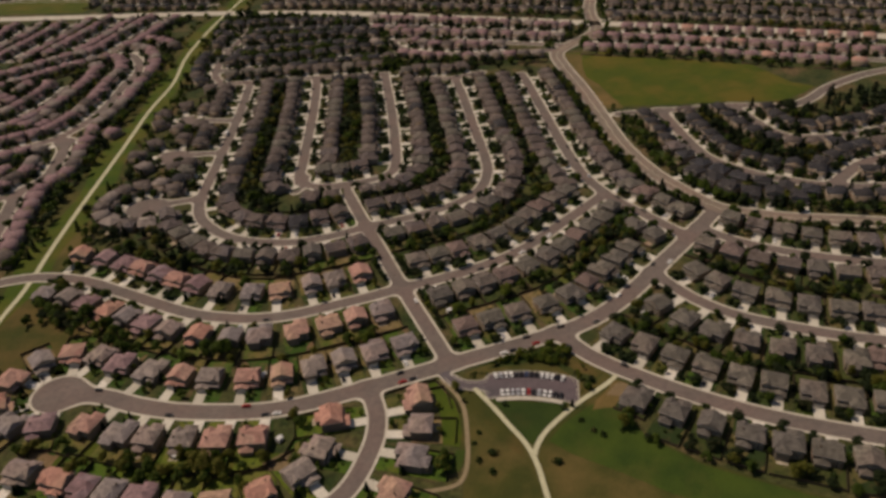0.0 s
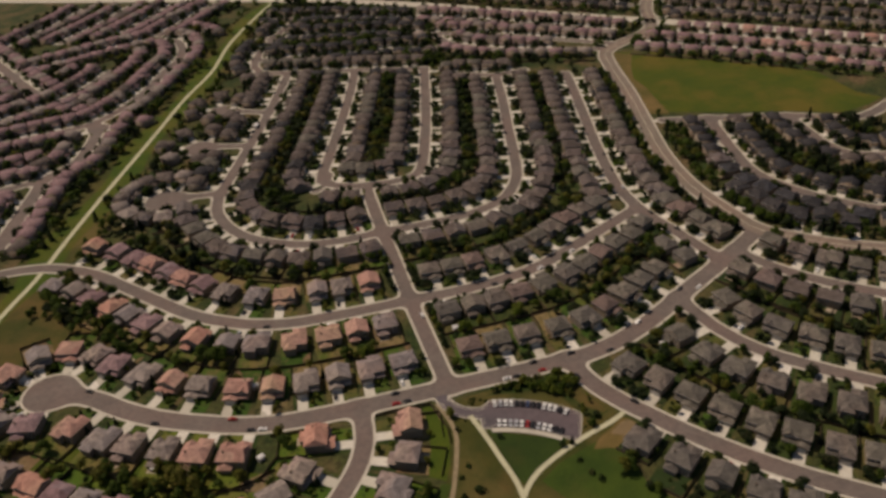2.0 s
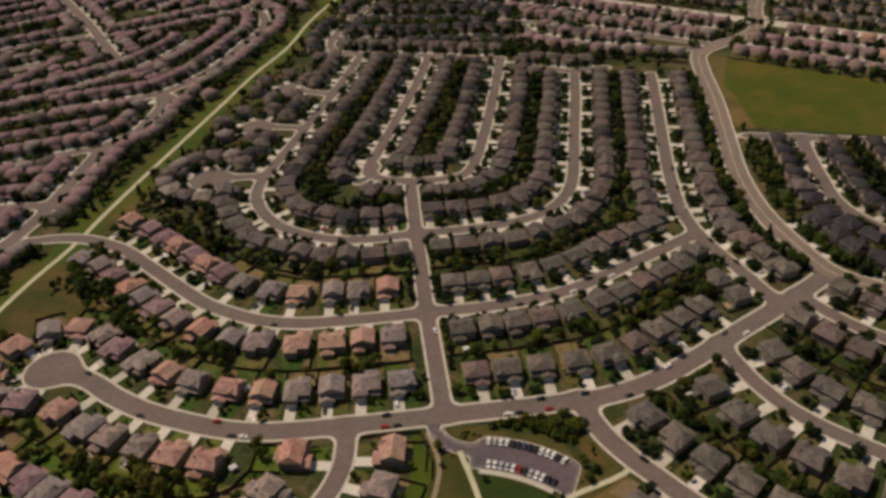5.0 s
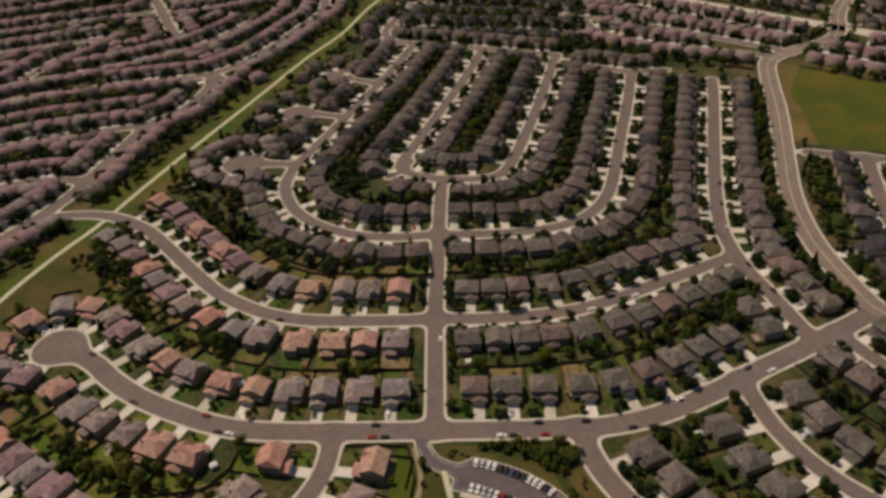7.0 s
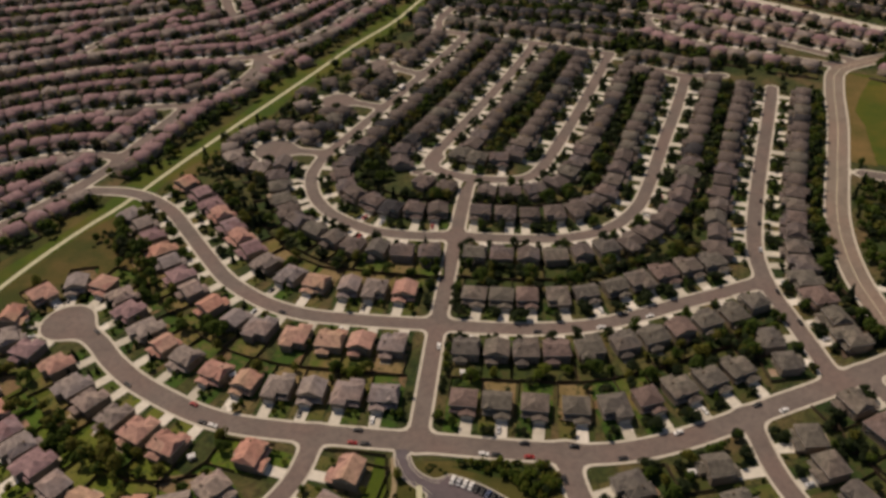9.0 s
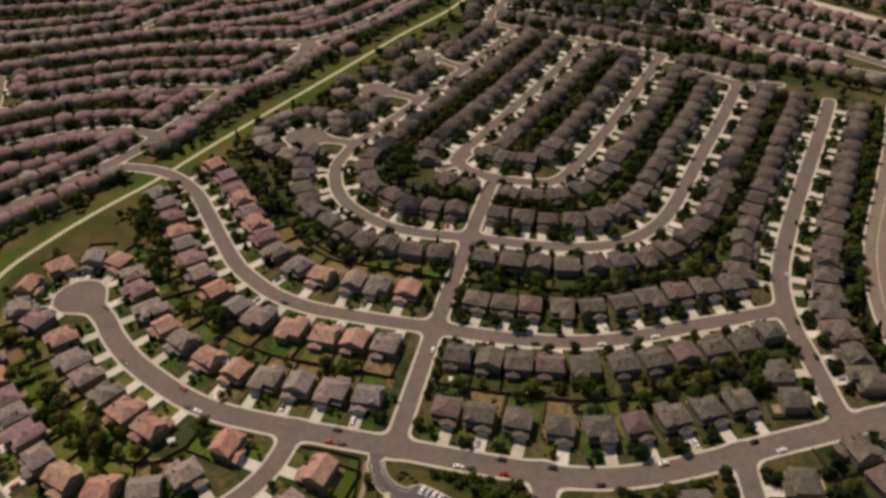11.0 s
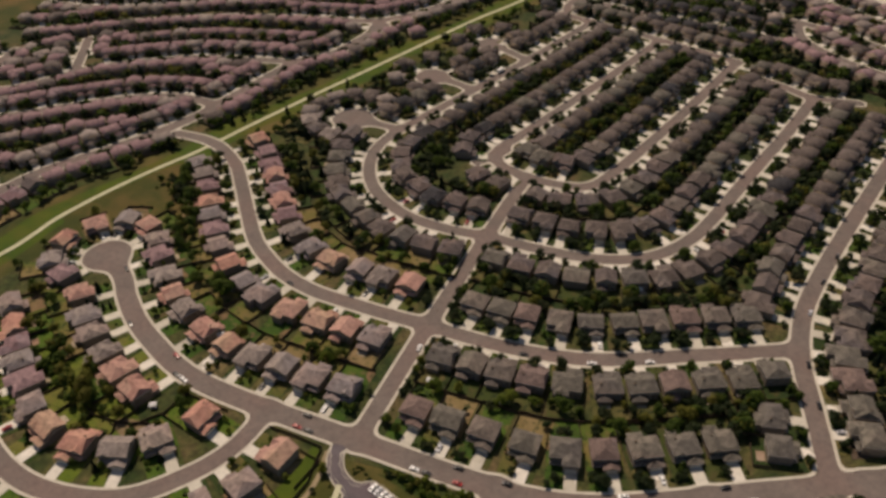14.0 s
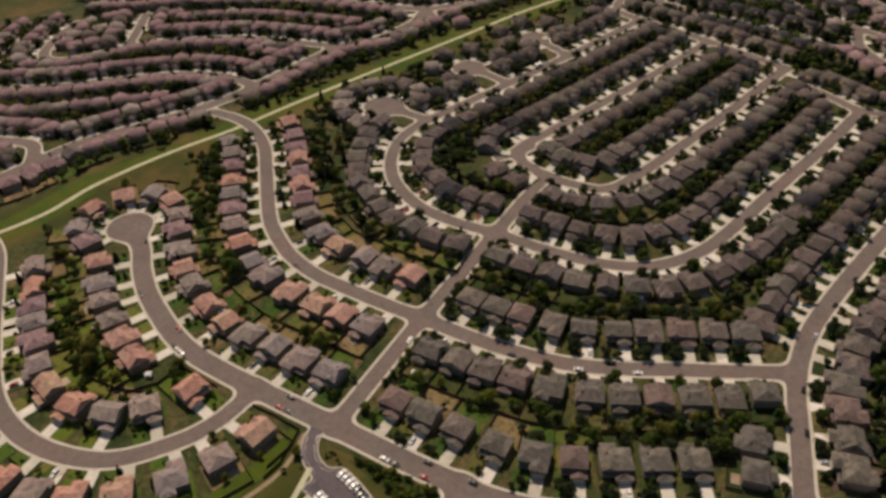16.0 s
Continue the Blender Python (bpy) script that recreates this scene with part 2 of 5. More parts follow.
# ---------------------------------------------------------------- mesh helpers
def mesh_of(name, bm, *mats):
    me = bpy.data.meshes.new(name)
    bm.to_mesh(me)
    bm.free()
    for m in mats:
        me.materials.append(m)
    return me


def part(name, data, parent, label=""):
    ob = new(name, data)
    ob.parent = parent
    if label:
        ob["label"] = label
    return ob


def raw(name, verts, faces, mat):
    me = bpy.data.meshes.new(name)
    me.from_pydata(verts, [], faces)
    me.materials.append(mat)
    return me


def box(bm, x0, x1, y0, y1, z0, z1, mi=0, bottom=False):
    v = [bm.verts.new((x, y, z)) for z in (z0, z1) for x, y in ((x0, y0), (x1, y0), (x1, y1), (x0, y1))]
    quads = [(4, 5, 6, 7), (0, 1, 5, 4), (1, 2, 6, 5), (2, 3, 7, 6), (3, 0, 4, 7)] + ([(3, 2, 1, 0)] if bottom else [])
    for q in quads:
        bm.faces.new([v[i] for i in q]).material_index = mi


def merged(name, items, mats):
    """One mesh from (mesh, matrix) pairs; the slots of each mesh are found among mats."""
    cos, loops, counts, slots, base = [], [], [], [], 0
    cache = {}
    for me, m in items:
        if me.name not in cache:
            co = np.empty(len(me.vertices) * 3)
            me.vertices.foreach_get("co", co)
            lv, lt, mi = np.empty(len(me.loops), int), np.empty(len(me.polygons), int), np.empty(len(me.polygons), int)
            me.loops.foreach_get("vertex_index", lv)
            me.polygons.foreach_get("loop_total", lt)
            me.polygons.foreach_get("material_index", mi)
            which = np.array([mats.index(x) for x in me.materials])
            cache[me.name] = co.reshape(-1, 3), lv, lt, which[mi]
        co, lv, lt, mi = cache[me.name]
        mm = np.array(m)
        cos.append(co @ mm[:3, :3].T + mm[:3, 3])
        loops.append(lv + base), counts.append(lt), slots.append(mi)
        base += len(co)
    co, lv, lt, mi = (np.concatenate(a) for a in (cos, loops, counts, slots))
    me = bpy.data.meshes.new(name)
    me.vertices.add(len(co)), me.loops.add(len(lv)), me.polygons.add(len(lt))
    me.vertices.foreach_set("co", co.ravel())
    me.loops.foreach_set("vertex_index", lv)
    me.polygons.foreach_set("loop_start", np.concatenate([[0], np.cumsum(lt)[:-1]]))
    for m in mats:
        me.materials.append(m)
    me.polygons.foreach_set("material_index", mi)
    me.update(calc_edges=True)
    return me


# ---------------------------------------------------------------- plan of the streets
def smooth(pts, step=3.0):
    """A rounded line through the points, cut into even steps."""
    p = np.array(pts, float)
    q = np.vstack([2 * p[0] - p[1], p, 2 * p[-1] - p[-2]])
    out = []
    for i in range(1, len(q) - 2):
        n = max(2, int(np.linalg.norm(q[i + 1] - q[i]) / step) + 1)
        for u in np.linspace(0, 1, n, endpoint=False):
            a, b, c, d = q[i - 1], q[i], q[i + 1], q[i + 2]
            out.append(0.5 * (2 * b + (c - a) * u + (2 * a - 5 * b + 4 * c - d) * u**2 + (3 * b - a - 3 * c + d) * u**3))
    out.append(p[-1])
    return np.array(out)


STREETS = {}


def street(key, half, *line):
    """A street by its half width and the turning points of its centre line."""
    STREETS[key] = half, list(line)


street("main", 5.15, (-202, -12), (-180, -26), (-164.8, -39.8), (-145.7, -53.5), (-122.6, -65.2), (-105.7, -72.1), (-87.8, -76.6), (-64, -78.7), (-31, -79.9), (8, -80.8), (34, -81.6), (60, -81.6), (77, -81.4), (98, -77.4), (120, -69), (140, -59), (164, -46), (193, -31), (234, -8))
street("central", 4.1, (4, 150), (2, 92), (1, 43), (0, 0), (0, -42), (0, -81))
street("mid", 4.3, (-256, 121), (-234, 121), (-213, 115), (-189, 99), (-168, 76), (-149, 54), (-128, 31), (-109, 17), (-92, 8), (-71, 2), (-46, 0), (-21, -1), (0, -1), (26, -2), (53, -1), (80, 3.5), (104, 12.5), (128, 24), (152, 35), (175, 46))
street("east", 4.3, (194.4, -29), (189.3, -6), (184.6, 14), (180.0, 33), (177.6, 52), (178, 76), (183, 104), (195, 152), (212, 213), (229, 274), (236, 302))
street("loop", 4.1, (-21, 416), (-29, 390), (-47, 333), (-67, 276), (-85, 226), (-100, 186), (-105, 169), (-106, 147), (-98, 123), (-84, 104), (-66, 91), (-47, 83), (-24, 80), (1, 81), (29, 80), (58, 81), (82, 87), (100, 99), (115, 121), (126, 154), (140, 206), (156, 262), (171, 322))
street("inner", 4.1, (44, 395), (39, 374), (27, 333), (6, 268), (-15, 206), (-25, 176), (-19, 161), (-6, 154), (7, 150), (29, 149), (44, 153), (54, 169), (69, 215), (85, 270), (101, 331), (111, 370))
street("stub_e", 3.8, (-20, 178), (-27, 166), (-33, 157))
street("stub_a", 3.8, (-103, 181), (-126, 183), (-140, 184))
street("stub_b", 3.8, (-80, 259), (-99, 265), (-113, 267))
street("arterial", 6.5, (380, -112), (350, -92), (320, -70), (298, -56), (275, -42), (253, -24), (237, -6), (231, 22), (228, 62), (234, 112), (251, 174), (269, 238), (284, 302), (297, 338), (326, 358), (375, 388), (405, 452), (436, 502), (480, 570))
street("park_side", 4.8, (67, -81), (69, -95), (72.4, -106), (76.3, -114.2), (80.6, -122), (86, -130), (95.6, -144.4), (110, -163), (126, -181), (143, -197), (167, -217), (200, -243))
street("south_a", 4.2, (149, -54), (155, -86), (167, -111), (187, -133), (208, -152), (232, -170), (270, -200))
street("south_b", 4.2, (208, -23), (222, -50), (240, -72), (265, -94), (290, -112), (330, -140))
street("crescent", 4.3, (-48, -80), (-48, -93), (-51, -107), (-59, -122), (-76, -141), (-97, -150), (-121, -152.5), (-143, -148.5), (-164, -139), (-196, -116), (-231, -88), (-262, -66), (-300, -58), (-340, -64))
street("collector", 5.2, (-375, -70), (-345, -40), (-326, -8), (-315, 40), (-290, 84), (-272, 116), (-259, 148), (-253, 176), (-243, 227), (-236, 258), (-216, 280), (-206, 314), (-202, 345))
street("west_b", 4.6, (-240, 257), (-276, 249), (-325, 237), (-366, 215), (-402, 188), (-423, 156), (-444, 133), (-463, 132), (-481, 154), (-498, 198))
street("west_f", 4.2, (-410, 179), (-431, 212), (-450, 240))
street("west_c", 4.6, (-152, 588), (-132, 578), (-125, 548), (-128, 512), (-142, 480), (-165, 420), (-188, 381), (-216, 358), (-260, 350), (-310, 340), (-360, 326), (-420, 298), (-480, 262), (-520, 240))
street("west_d", 4.6, (-200, 500), (-219, 464), (-243, 434), (-281, 408), (-327, 382), (-385, 358), (-440, 330), (-500, 306), (-560, 300))
street("west_e", 4.6, (-345, 472), (-360, 442), (-377, 405), (-390, 362))
street("west_cross", 5.2, (-395, 722), (-376, 682), (-326, 584), (-284, 492), (-270, 466))
street("nw_a", 4.4, (-350, 470), (-440, 440), (-540, 410), (-640, 385))
street("nw_b", 4.4, (-325, 548), (-440, 512), (-560, 480), (-680, 450))
street("nw_c", 4.4, (-358, 640), (-450, 595), (-560, 555), (-690, 515))
street("nw_d", 4.4, (-390, 710), (-480, 668), (-600, 622), (-720, 585))
street("nw_e", 4.4, (-415, 775), (-500, 735), (-620, 690), (-740, 650))
street("crown", 4.1, (-58, 428), (-42, 424), (-21, 417), (9, 408), (41, 397), (76, 384), (111, 371))
street("crown_b", 4.1, (130, 346), (150, 336), (171, 325), (202, 326))
street("belt", 3.8, (-335, 522), (-275, 545), (-212, 574), (-165, 592))
street("beyond_a", 4.4, (-140, 815), (-60, 772), (-10, 745))
street("beyond_b", 4.4, (-130, 872), (-30, 822), (60, 775), (140, 735))
street("beyond_c", 4.4, (-330, 945), (-270, 925), (-200, 885), (-150, 850))
street("beyond_d", 4.4, (-360, 1000), (-260, 960), (-140, 895), (-40, 850))
street("north_w1", 4.4, (-150, 606), (-108, 672), (-80, 712))
street("north_w2", 4.4, (-205, 618), (-162, 684), (-134, 734))
street("north_w3", 4.4, (-262, 628), (-216, 698), (-188, 756))
street("north_w4", 4.4, (-318, 646), (-272, 718), (-244, 778))
street("rose_b", 4.4, (345, 346), (420, 288), (482, 232), (560, 165), (650, 90))
street("west_z", 4.6, (-326, 12), (-345, 26), (-375, 18), (-430, -10))
street("west_a", 4.6, (-252, 168), (-288, 171), (-316, 163), (-343, 147), (-375, 122), (-403, 99), (-450, 70))
street("stub_d", 3.8, (-51, 322), (-70, 332), (-88, 342))
street("stub_c", 3.8, (-46, 427), (-52, 450), (-47, 476), (-39, 502), (-14, 552), (4, 584))
street("far_road", 8.0, (-560, 960), (-430, 905), (-300, 840), (-82, 735), (4, 690), (124, 618), (244, 524), (381, 415), (505, 316), (622, 216), (740, 110))
street("rise_a", 4.4, (150, 468), (160, 430), (200, 392), (250, 369), (300, 349))
street("rise_b", 4.4, (155, 470), (200, 447), (260, 402), (312, 362))
street("rise_c", 4.4, (150, 540), (200, 505), (260, 458), (340, 392))
street("dark_a", 4.4, (-50, 470), (20, 452), (90, 440), (140, 425))
street("dark_b", 4.4, (-40, 540), (30, 520), (100, 500), (150, 470))
street("dark_c", 4.4, (-20, 610), (50, 585), (120, 548), (150, 530))
street("rose_a", 4.6, (395, 357), (500, 272), (600, 190), (690, 110))
street("north_a", 4.6, (60, 705), (170, 645), (290, 555), (400, 468))
street("north_b", 4.6, (430, 440), (540, 350), (660, 250), (760, 160))
street("north_c", 4.6, (120, 740), (260, 650), (380, 560), (450, 510))
street("north_d", 4.6, (480, 480), (600, 390), (720, 290))
street("field_road", 4.6, (266, 168), (318, 152), (366, 136), (417, 113), (477, 132), (545, 138), (640, 110))
street("brow_a", 4.8, (303, 158), (289, 106), (281, 62), (292, 28), (308, 5), (330, -17), (365, -36), (420, -60))
street("brow_b", 4.8, (364, 136), (359, 74), (379, 52), (437, 40), (520, 50))
street("brow_c", 4.8, (330, -17), (380, 0), (440, -6), (520, -20))
BULBS = [(-202, 348, 9.0), (-203, -13, 14.0), (-143, 184, 15.0), (-115, 268, 13.0), (-91, 343, 12.0)]
PATH_LINE = smooth([(-320, -110), (-285, -75), (-270, -48), (-262, -22), (-261, 2), (-253, 35), (-240, 72), (-225, 106), (-209, 155), (-189, 212), (-169, 266), (-150, 318), (-125, 388), (-96, 455), (-70, 545), (-20, 660), (29, 755), (60, 820)])
LINES = {k: smooth(p) for k, (w, p) in STREETS.items()}

CELL, X0, Y0, NX, NY = 2.0, -640.0, -290.0, 720, 660
GX, GY = X0 + CELL * np.arange(NX), Y0 + CELL * np.arange(NY)


def line_distance(line, reach=34.0):
    """Distance to a line at every corner of the grid, up to a reach."""
    d = np.full((NX, NY), reach)
    for a, b in zip(line[:-1], line[1:]):
        lo, hi = np.minimum(a, b) - reach, np.maximum(a, b) + reach
        i0, i1 = np.clip([(lo[0] - X0) // CELL, (hi[0] - X0) // CELL + 2], 0, NX).astype(int)
        j0, j1 = np.clip([(lo[1] - Y0) // CELL, (hi[1] - Y0) // CELL + 2], 0, NY).astype(int)
        if i0 >= i1 or j0 >= j1:
            continue
        x, y = GX[i0:i1, None] - a[0], GY[None, j0:j1] - a[1]
        e = b - a
        u = np.clip((x * e[0] + y * e[1]) / max(e @ e, 1e-9), 0, 1)
        d[i0:i1, j0:j1] = np.minimum(d[i0:i1, j0:j1], np.hypot(x - u * e[0], y - u * e[1]))
    return d


def join(a, b, k):
    """The union of two distance fields, with rounded inner corners."""
    h = np.clip(k - np.abs(a - b), 0, None) / k
    return np.minimum(a, b) - h * h * k * 0.25


FIELD = np.full((NX, NY), 30.0)
for key, line in LINES.items():
    FIELD = join(FIELD, np.minimum(line_distance(line) - STREETS[key][0], 30.0), 5.0)
for bx, by, br in BULBS:
    FIELD = join(FIELD, np.minimum(np.hypot(GX[:, None] - bx, GY[None, :] - by) - br, 30.0), 8.0)
LOT_C, LOT_T = np.array([31.0, -112.6]), np.array([0.887, -0.462])     # the car park's middle and its long axis


def lot_place(u, v):
    """A place in the car park: metres along it and to its left."""
    return LOT_C + LOT_T * u + np.array([-LOT_T[1], LOT_T[0]]) * v


LU = (GX[:, None] - LOT_C[0]) * LOT_T[0] + (GY[None, :] - LOT_C[1]) * LOT_T[1]
LV = -(GX[:, None] - LOT_C[0]) * LOT_T[1] + (GY[None, :] - LOT_C[1]) * LOT_T[0] + LU**2 * 0.007
LOT_BOX = np.hypot(np.clip(np.abs(LU - 2.6) - 21.6, 0, None), np.clip(np.abs(LV - 0.15) - 7.4, 0, None)) - 2.2
LOT_FIELD = join(np.minimum(LOT_BOX, 30), line_distance(smooth([(-6, -82), (-5, -91), (-0.5, -98.5), (7, -103), (16, -105)])) - 3.4, 4.0)


def field_at(f, x, y):
    i = np.clip(((np.asarray(x) - X0) / CELL).round().astype(int), 0, NX - 1)
    j = np.clip(((np.asarray(y) - Y0) / CELL).round().astype(int), 0, NY - 1)
    return f[i, j]


def cut(poly, level, above):
    """The part of a polygon of (x, y, d) with d above or below the level, and the points on the level."""
    out, edge = [], []
    for p, q in zip(poly, poly[1:] + poly[:1]):
        pin, qin = (p[2] > level) == above, (q[2] > level) == above
        if pin:
            out.append(p)
        if pin != qin:
            u = (level - p[2]) / (q[2] - p[2])
            r = (p[0] + u * (q[0] - p[0]), p[1] + u * (q[1] - p[1]), level)
            out.append(r), edge.append(r)
    return out, edge


def band(f, lo, hi, z, drop_lo=0.0, drop_hi=0.0):
    """Flat faces where lo < f < hi, at the height z, with upright faces down its two edges."""
    c = np.stack([f[:-1, :-1], f[1:, :-1], f[1:, 1:], f[:-1, 1:]])
    some = (c.max(0) > lo) & (c.min(0) < hi)
    verts, faces = [], []
    for i, j in zip(*np.nonzero(some)):
        d = c[:, i, j]
        x, y = GX[i], GY[j]
        poly = [(x, y, d[0]), (x + CELL, y, d[1]), (x + CELL, y + CELL, d[2]), (x, y + CELL, d[3])]
        edges = []
        if d.min() <= lo:
            poly, e = cut(poly, lo, True)
            edges.append((e, drop_lo))
        if d.max() >= hi and len(poly) > 2:
            poly, e = cut(poly, hi, False)
            edges.append((e, drop_hi))
        if len(poly) < 3:
            continue
        n = len(verts)
        verts += [(p[0], p[1], z) for p in poly]
        faces.append(tuple(range(n, n + len(poly))))
        for e, drop in edges:
            if drop and len(e) == 2:
                n = len(verts)
                verts += [(*e[0][:2], z), (*e[1][:2], z), (*e[1][:2], z - drop), (*e[0][:2], z - drop)]
                faces.append((n, n + 1, n + 2, n + 3))
    return verts, faces


def ribbon(line, half, z, thick=0.0):
    t = np.gradient(line, axis=0)
    t /= np.linalg.norm(t, axis=1)[:, None]
    nrm = np.stack([-t[:, 1], t[:, 0]], 1)
    a, b = line + nrm * half, line - nrm * half
    n = len(line)
    v = [(*p, z) for p in a] + [(*p, z) for p in b] + [(*p, z - thick) for p in a] + [(*p, z - thick) for p in b]
    f = [(n + i, n + i + 1, i + 1, i) for i in range(n - 1)]
    if thick:
        f += [(i, i + 1, 2 * n + i + 1, 2 * n + i) for i in range(n - 1)] + [(3 * n + i, 3 * n + i + 1, n + i + 1, n + i) for i in range(n - 1)]
    return v, f


def inside(poly, x, y):
    p, hit = np.array(poly, float), False
    for (ax, ay), (bx, by) in zip(p, np.roll(p, -1, 0)):
        if (ay > y) != (by > y) and x < (bx - ax) * (y - ay) / (by - ay) + ax:
            hit = not hit
    return hit


PLAY_FIELD = [(303, 334), (272, 184), (318, 164), (366, 146), (410, 124), (440, 130), (461, 138), (450, 156), (450, 204), (447, 242), (420, 262), (382, 288), (340, 322)]
PARK = [(-8, -92), (40, -88), (66, -92), (73, -118), (74, -131), (66, -146), (66, -168), (80, -193), (104, -220), (135, -250), (190, -290), (190, -420), (-150, -420), (-46, -205), (-22, -150), (-14, -118)]

# ---------------------------------------------------------------- ground, streets, kerbs, park
ground = new("ground", raw("ground", [(-6000, -6000, 0), (6000, -6000, 0), (6000, 6000, 0), (-6000, 6000, 0)], [(0, 1, 2, 3)], GROUND))
tagged(ground, "dry earth and rough grass between the house plots", "ground", kind="structure")

road = new("road", raw("road", *band(FIELD, -99, 0.0, 0.04), ASPHALT))
tagged(road, "warm grey asphalt streets of a housing estate", "road", kind="structure")
walkway = np.where(LOT_FIELD < -0.5, -1.0, FIELD)
pavement = new("pavement", raw("pavement", *band(walkway, 0.0, 1.35, 0.18, 0.14, 0.17), CONCRETE))
tagged(pavement, "pale concrete pavement and kerb along the streets", "pavement", kind="structure")


for key, half, mat, label in (("far_road", 8.0, CONCRETE, "bright concrete highway beyond the estate"), ("arterial", 6.3, TAN_ROAD, "wide worn tan-grey through road")):
    tagged(new("road", raw("road", *ribbon(LINES[key], half, 0.046), mat)), label, "road", kind="structure")
LANE = LINES["arterial"]
for off in (-0.25, 0.25):
    t = np.gradient(LANE, axis=0)
    t /= np.linalg.norm(t, axis=1)[:, None]
    mark = new("lane_line", raw("lane_line", *ribbon(LANE + np.stack([-t[:, 1], t[:, 0]], 1) * off, 0.12, 0.052), PAINT))
    tagged(mark, "faded yellow centre line of the wide road", "road marking", kind="structure")


def sheet(name, poly, z, mat, label, category):
    """A flat patch of ground with an outline of its own."""
    bm = bmesh.new()
    vs = [bm.verts.new((x, y, z)) for x, y in poly]
    lo = [bm.verts.new((x, y, z - 0.2)) for x, y in poly]
    bm.faces.new(vs)
    for i in range(len(vs)):
        j = (i + 1) % len(vs)
        bm.faces.new((vs[i], lo[i], lo[j], vs[j]))
    bmesh.ops.triangulate(bm, faces=[f for f in bm.faces if len(f.verts) > 4])
    return tagged(new(name, mesh_of(name, bm, mat)), label, category, kind="structure")


sheet("playing_field", PLAY_FIELD, 0.10, FIELD_GRASS, "large flat green playing field with dry edges", "field")
sheet("park_lawn", [(22, -153), (34, -146), (50, -141), (60, -139), (67, -150), (66, -170), (80, -196), (104, -222), (135, -252), (118, -266), (84, -232), (58, -205), (40, -180), (28, -165)], 0.06, MOWN_GRASS, "bright green mown part of the park lawn", "lawn")
sheet("dry_strip", [(300, 334), (292, 306), (278, 246), (262, 184), (278, 178), (284, 216), (288, 238), (288, 262), (300, 290), (318, 322)], 0.13, STRAW, "dry brown strip along the playing field", "grass")
sheet("park_lawn", [(16, -93), (40, -88.6), (59, -90.5), (60.5, -97), (64, -108), (68, -116.5), (71, -122.5), (62, -127), (56, -122), (52, -106), (44, -98), (30, -96)], 0.06, SHADE_GRASS, "dark green rough lawn beside the car park", "lawn")
sheet("dry_strip", [(58, -95), (60, -97), (63.5, -108), (67.5, -116.5), (70.5, -122), (67, -124), (60, -116), (56, -107)], 0.075, MEADOW, "olive and brown rough grass beside the road", "grass")
sheet("dry_strip", [(74.5, -129), (78.5, -134), (82, -140), (77, -149), (66, -147), (52, -143.5), (58, -138), (68, -133)], 0.068, STRAW, "pale tan dry grass beside the footpath", "grass")
sheet("dry_strip", [(-4, -94), (1, -96), (2.5, -104), (5, -118), (8, -138), (9.5, -150), (6, -158), (2, -146), (-1, -130), (-4.5, -112)], 0.055, MEADOW, "dry olive and brown grass between the path and trail", "grass")
sheet("park_lawn", [(-17, -90.5), (-13, -91), (-11.4, -100), (-9.4, -108), (-10.8, -117), (-15, -132), (-19, -139), (-26, -134), (-20.5, -118), (-17.5, -104)], 0.16, VERGE_GRASS, "green mown lawn between the gardens and trail", "lawn")
sheet("park_lawn", [(-21, -140), (-17, -142), (-25, -153), (-33, -152), (-29.5, -144.5)], 0.16, MOWN_GRASS, "small corner lawn bordered by the trail", "lawn")
sheet("park_lawn", [(-214, -50), (-192, -46), (-150, -73), (-112, -99), (-92, -112), (-110, -126), (-150, -121), (-190, -95), (-212, -70)], 0.07, VERGE_GRASS, "uneven green lawn behind the gardens", "lawn")
sheet("bare_earth", [(-101, -107), (-96, -106), (-93, -116), (-97, -119), (-111, -114), (-110, -109)], 0.14, DIRT, "tan bare earth in a back garden", "ground")
MULCH = speckled("dark_mulch", [(0.0, (0.12, 0.085, 0.060)), (1.0, (0.17, 0.12, 0.085))], 0.3, 2.5, 0.95, 0.03, 0.5)
sheet("bare_earth", [(202, -13), (224, -2), (221.5, 10), (220.5, 22), (211, 24), (205, 12), (199.5, 0)], 0.17, MULCH, "dark brown bare earth on a corner plot", "ground")
sheet("park_lawn", [(9, -112), (16, -120), (26, -126), (44, -133), (36, -139), (22, -146), (14, -152), (12, -146), (10.5, -130)], 0.06, SHADE_GRASS, "dark green lawn between the car park and paths", "lawn")
sheet("bare_earth", [(72.5, -132), (76.5, -132), (81, -139), (78, -143), (70, -141), (64, -137)], 0.082, DIRT, "tan trodden earth beside the path", "ground")
sheet("park_lawn", PARK, 0.03, PARK_GRASS, "dark green park lawn with dry brown patches", "lawn")
verge = new("verge", raw("verge", *ribbon(PATH_LINE, 22.0, 0.02), PARK_GRASS))
tagged(verge, "rough olive grass on both sides of the footpath", "grass", kind="structure")
sway = PATH_LINE + np.stack([4.5 * np.sin(np.arange(len(PATH_LINE)) * 0.11), np.zeros(len(PATH_LINE))], 1)
verge = new("verge", raw("verge", *ribbon(sway, 12.5, 0.035), VERGE_GRASS))
tagged(verge, "bright green grass strip along the concrete footpath", "grass", kind="structure")
fine = smooth(PATH_LINE[::6], 1.0)
clear = field_at(FIELD, fine[:, 0], fine[:, 1]) > 1.2
ends = [0, *(np.nonzero(np.diff(clear.astype(int)))[0] + 1), len(fine)]
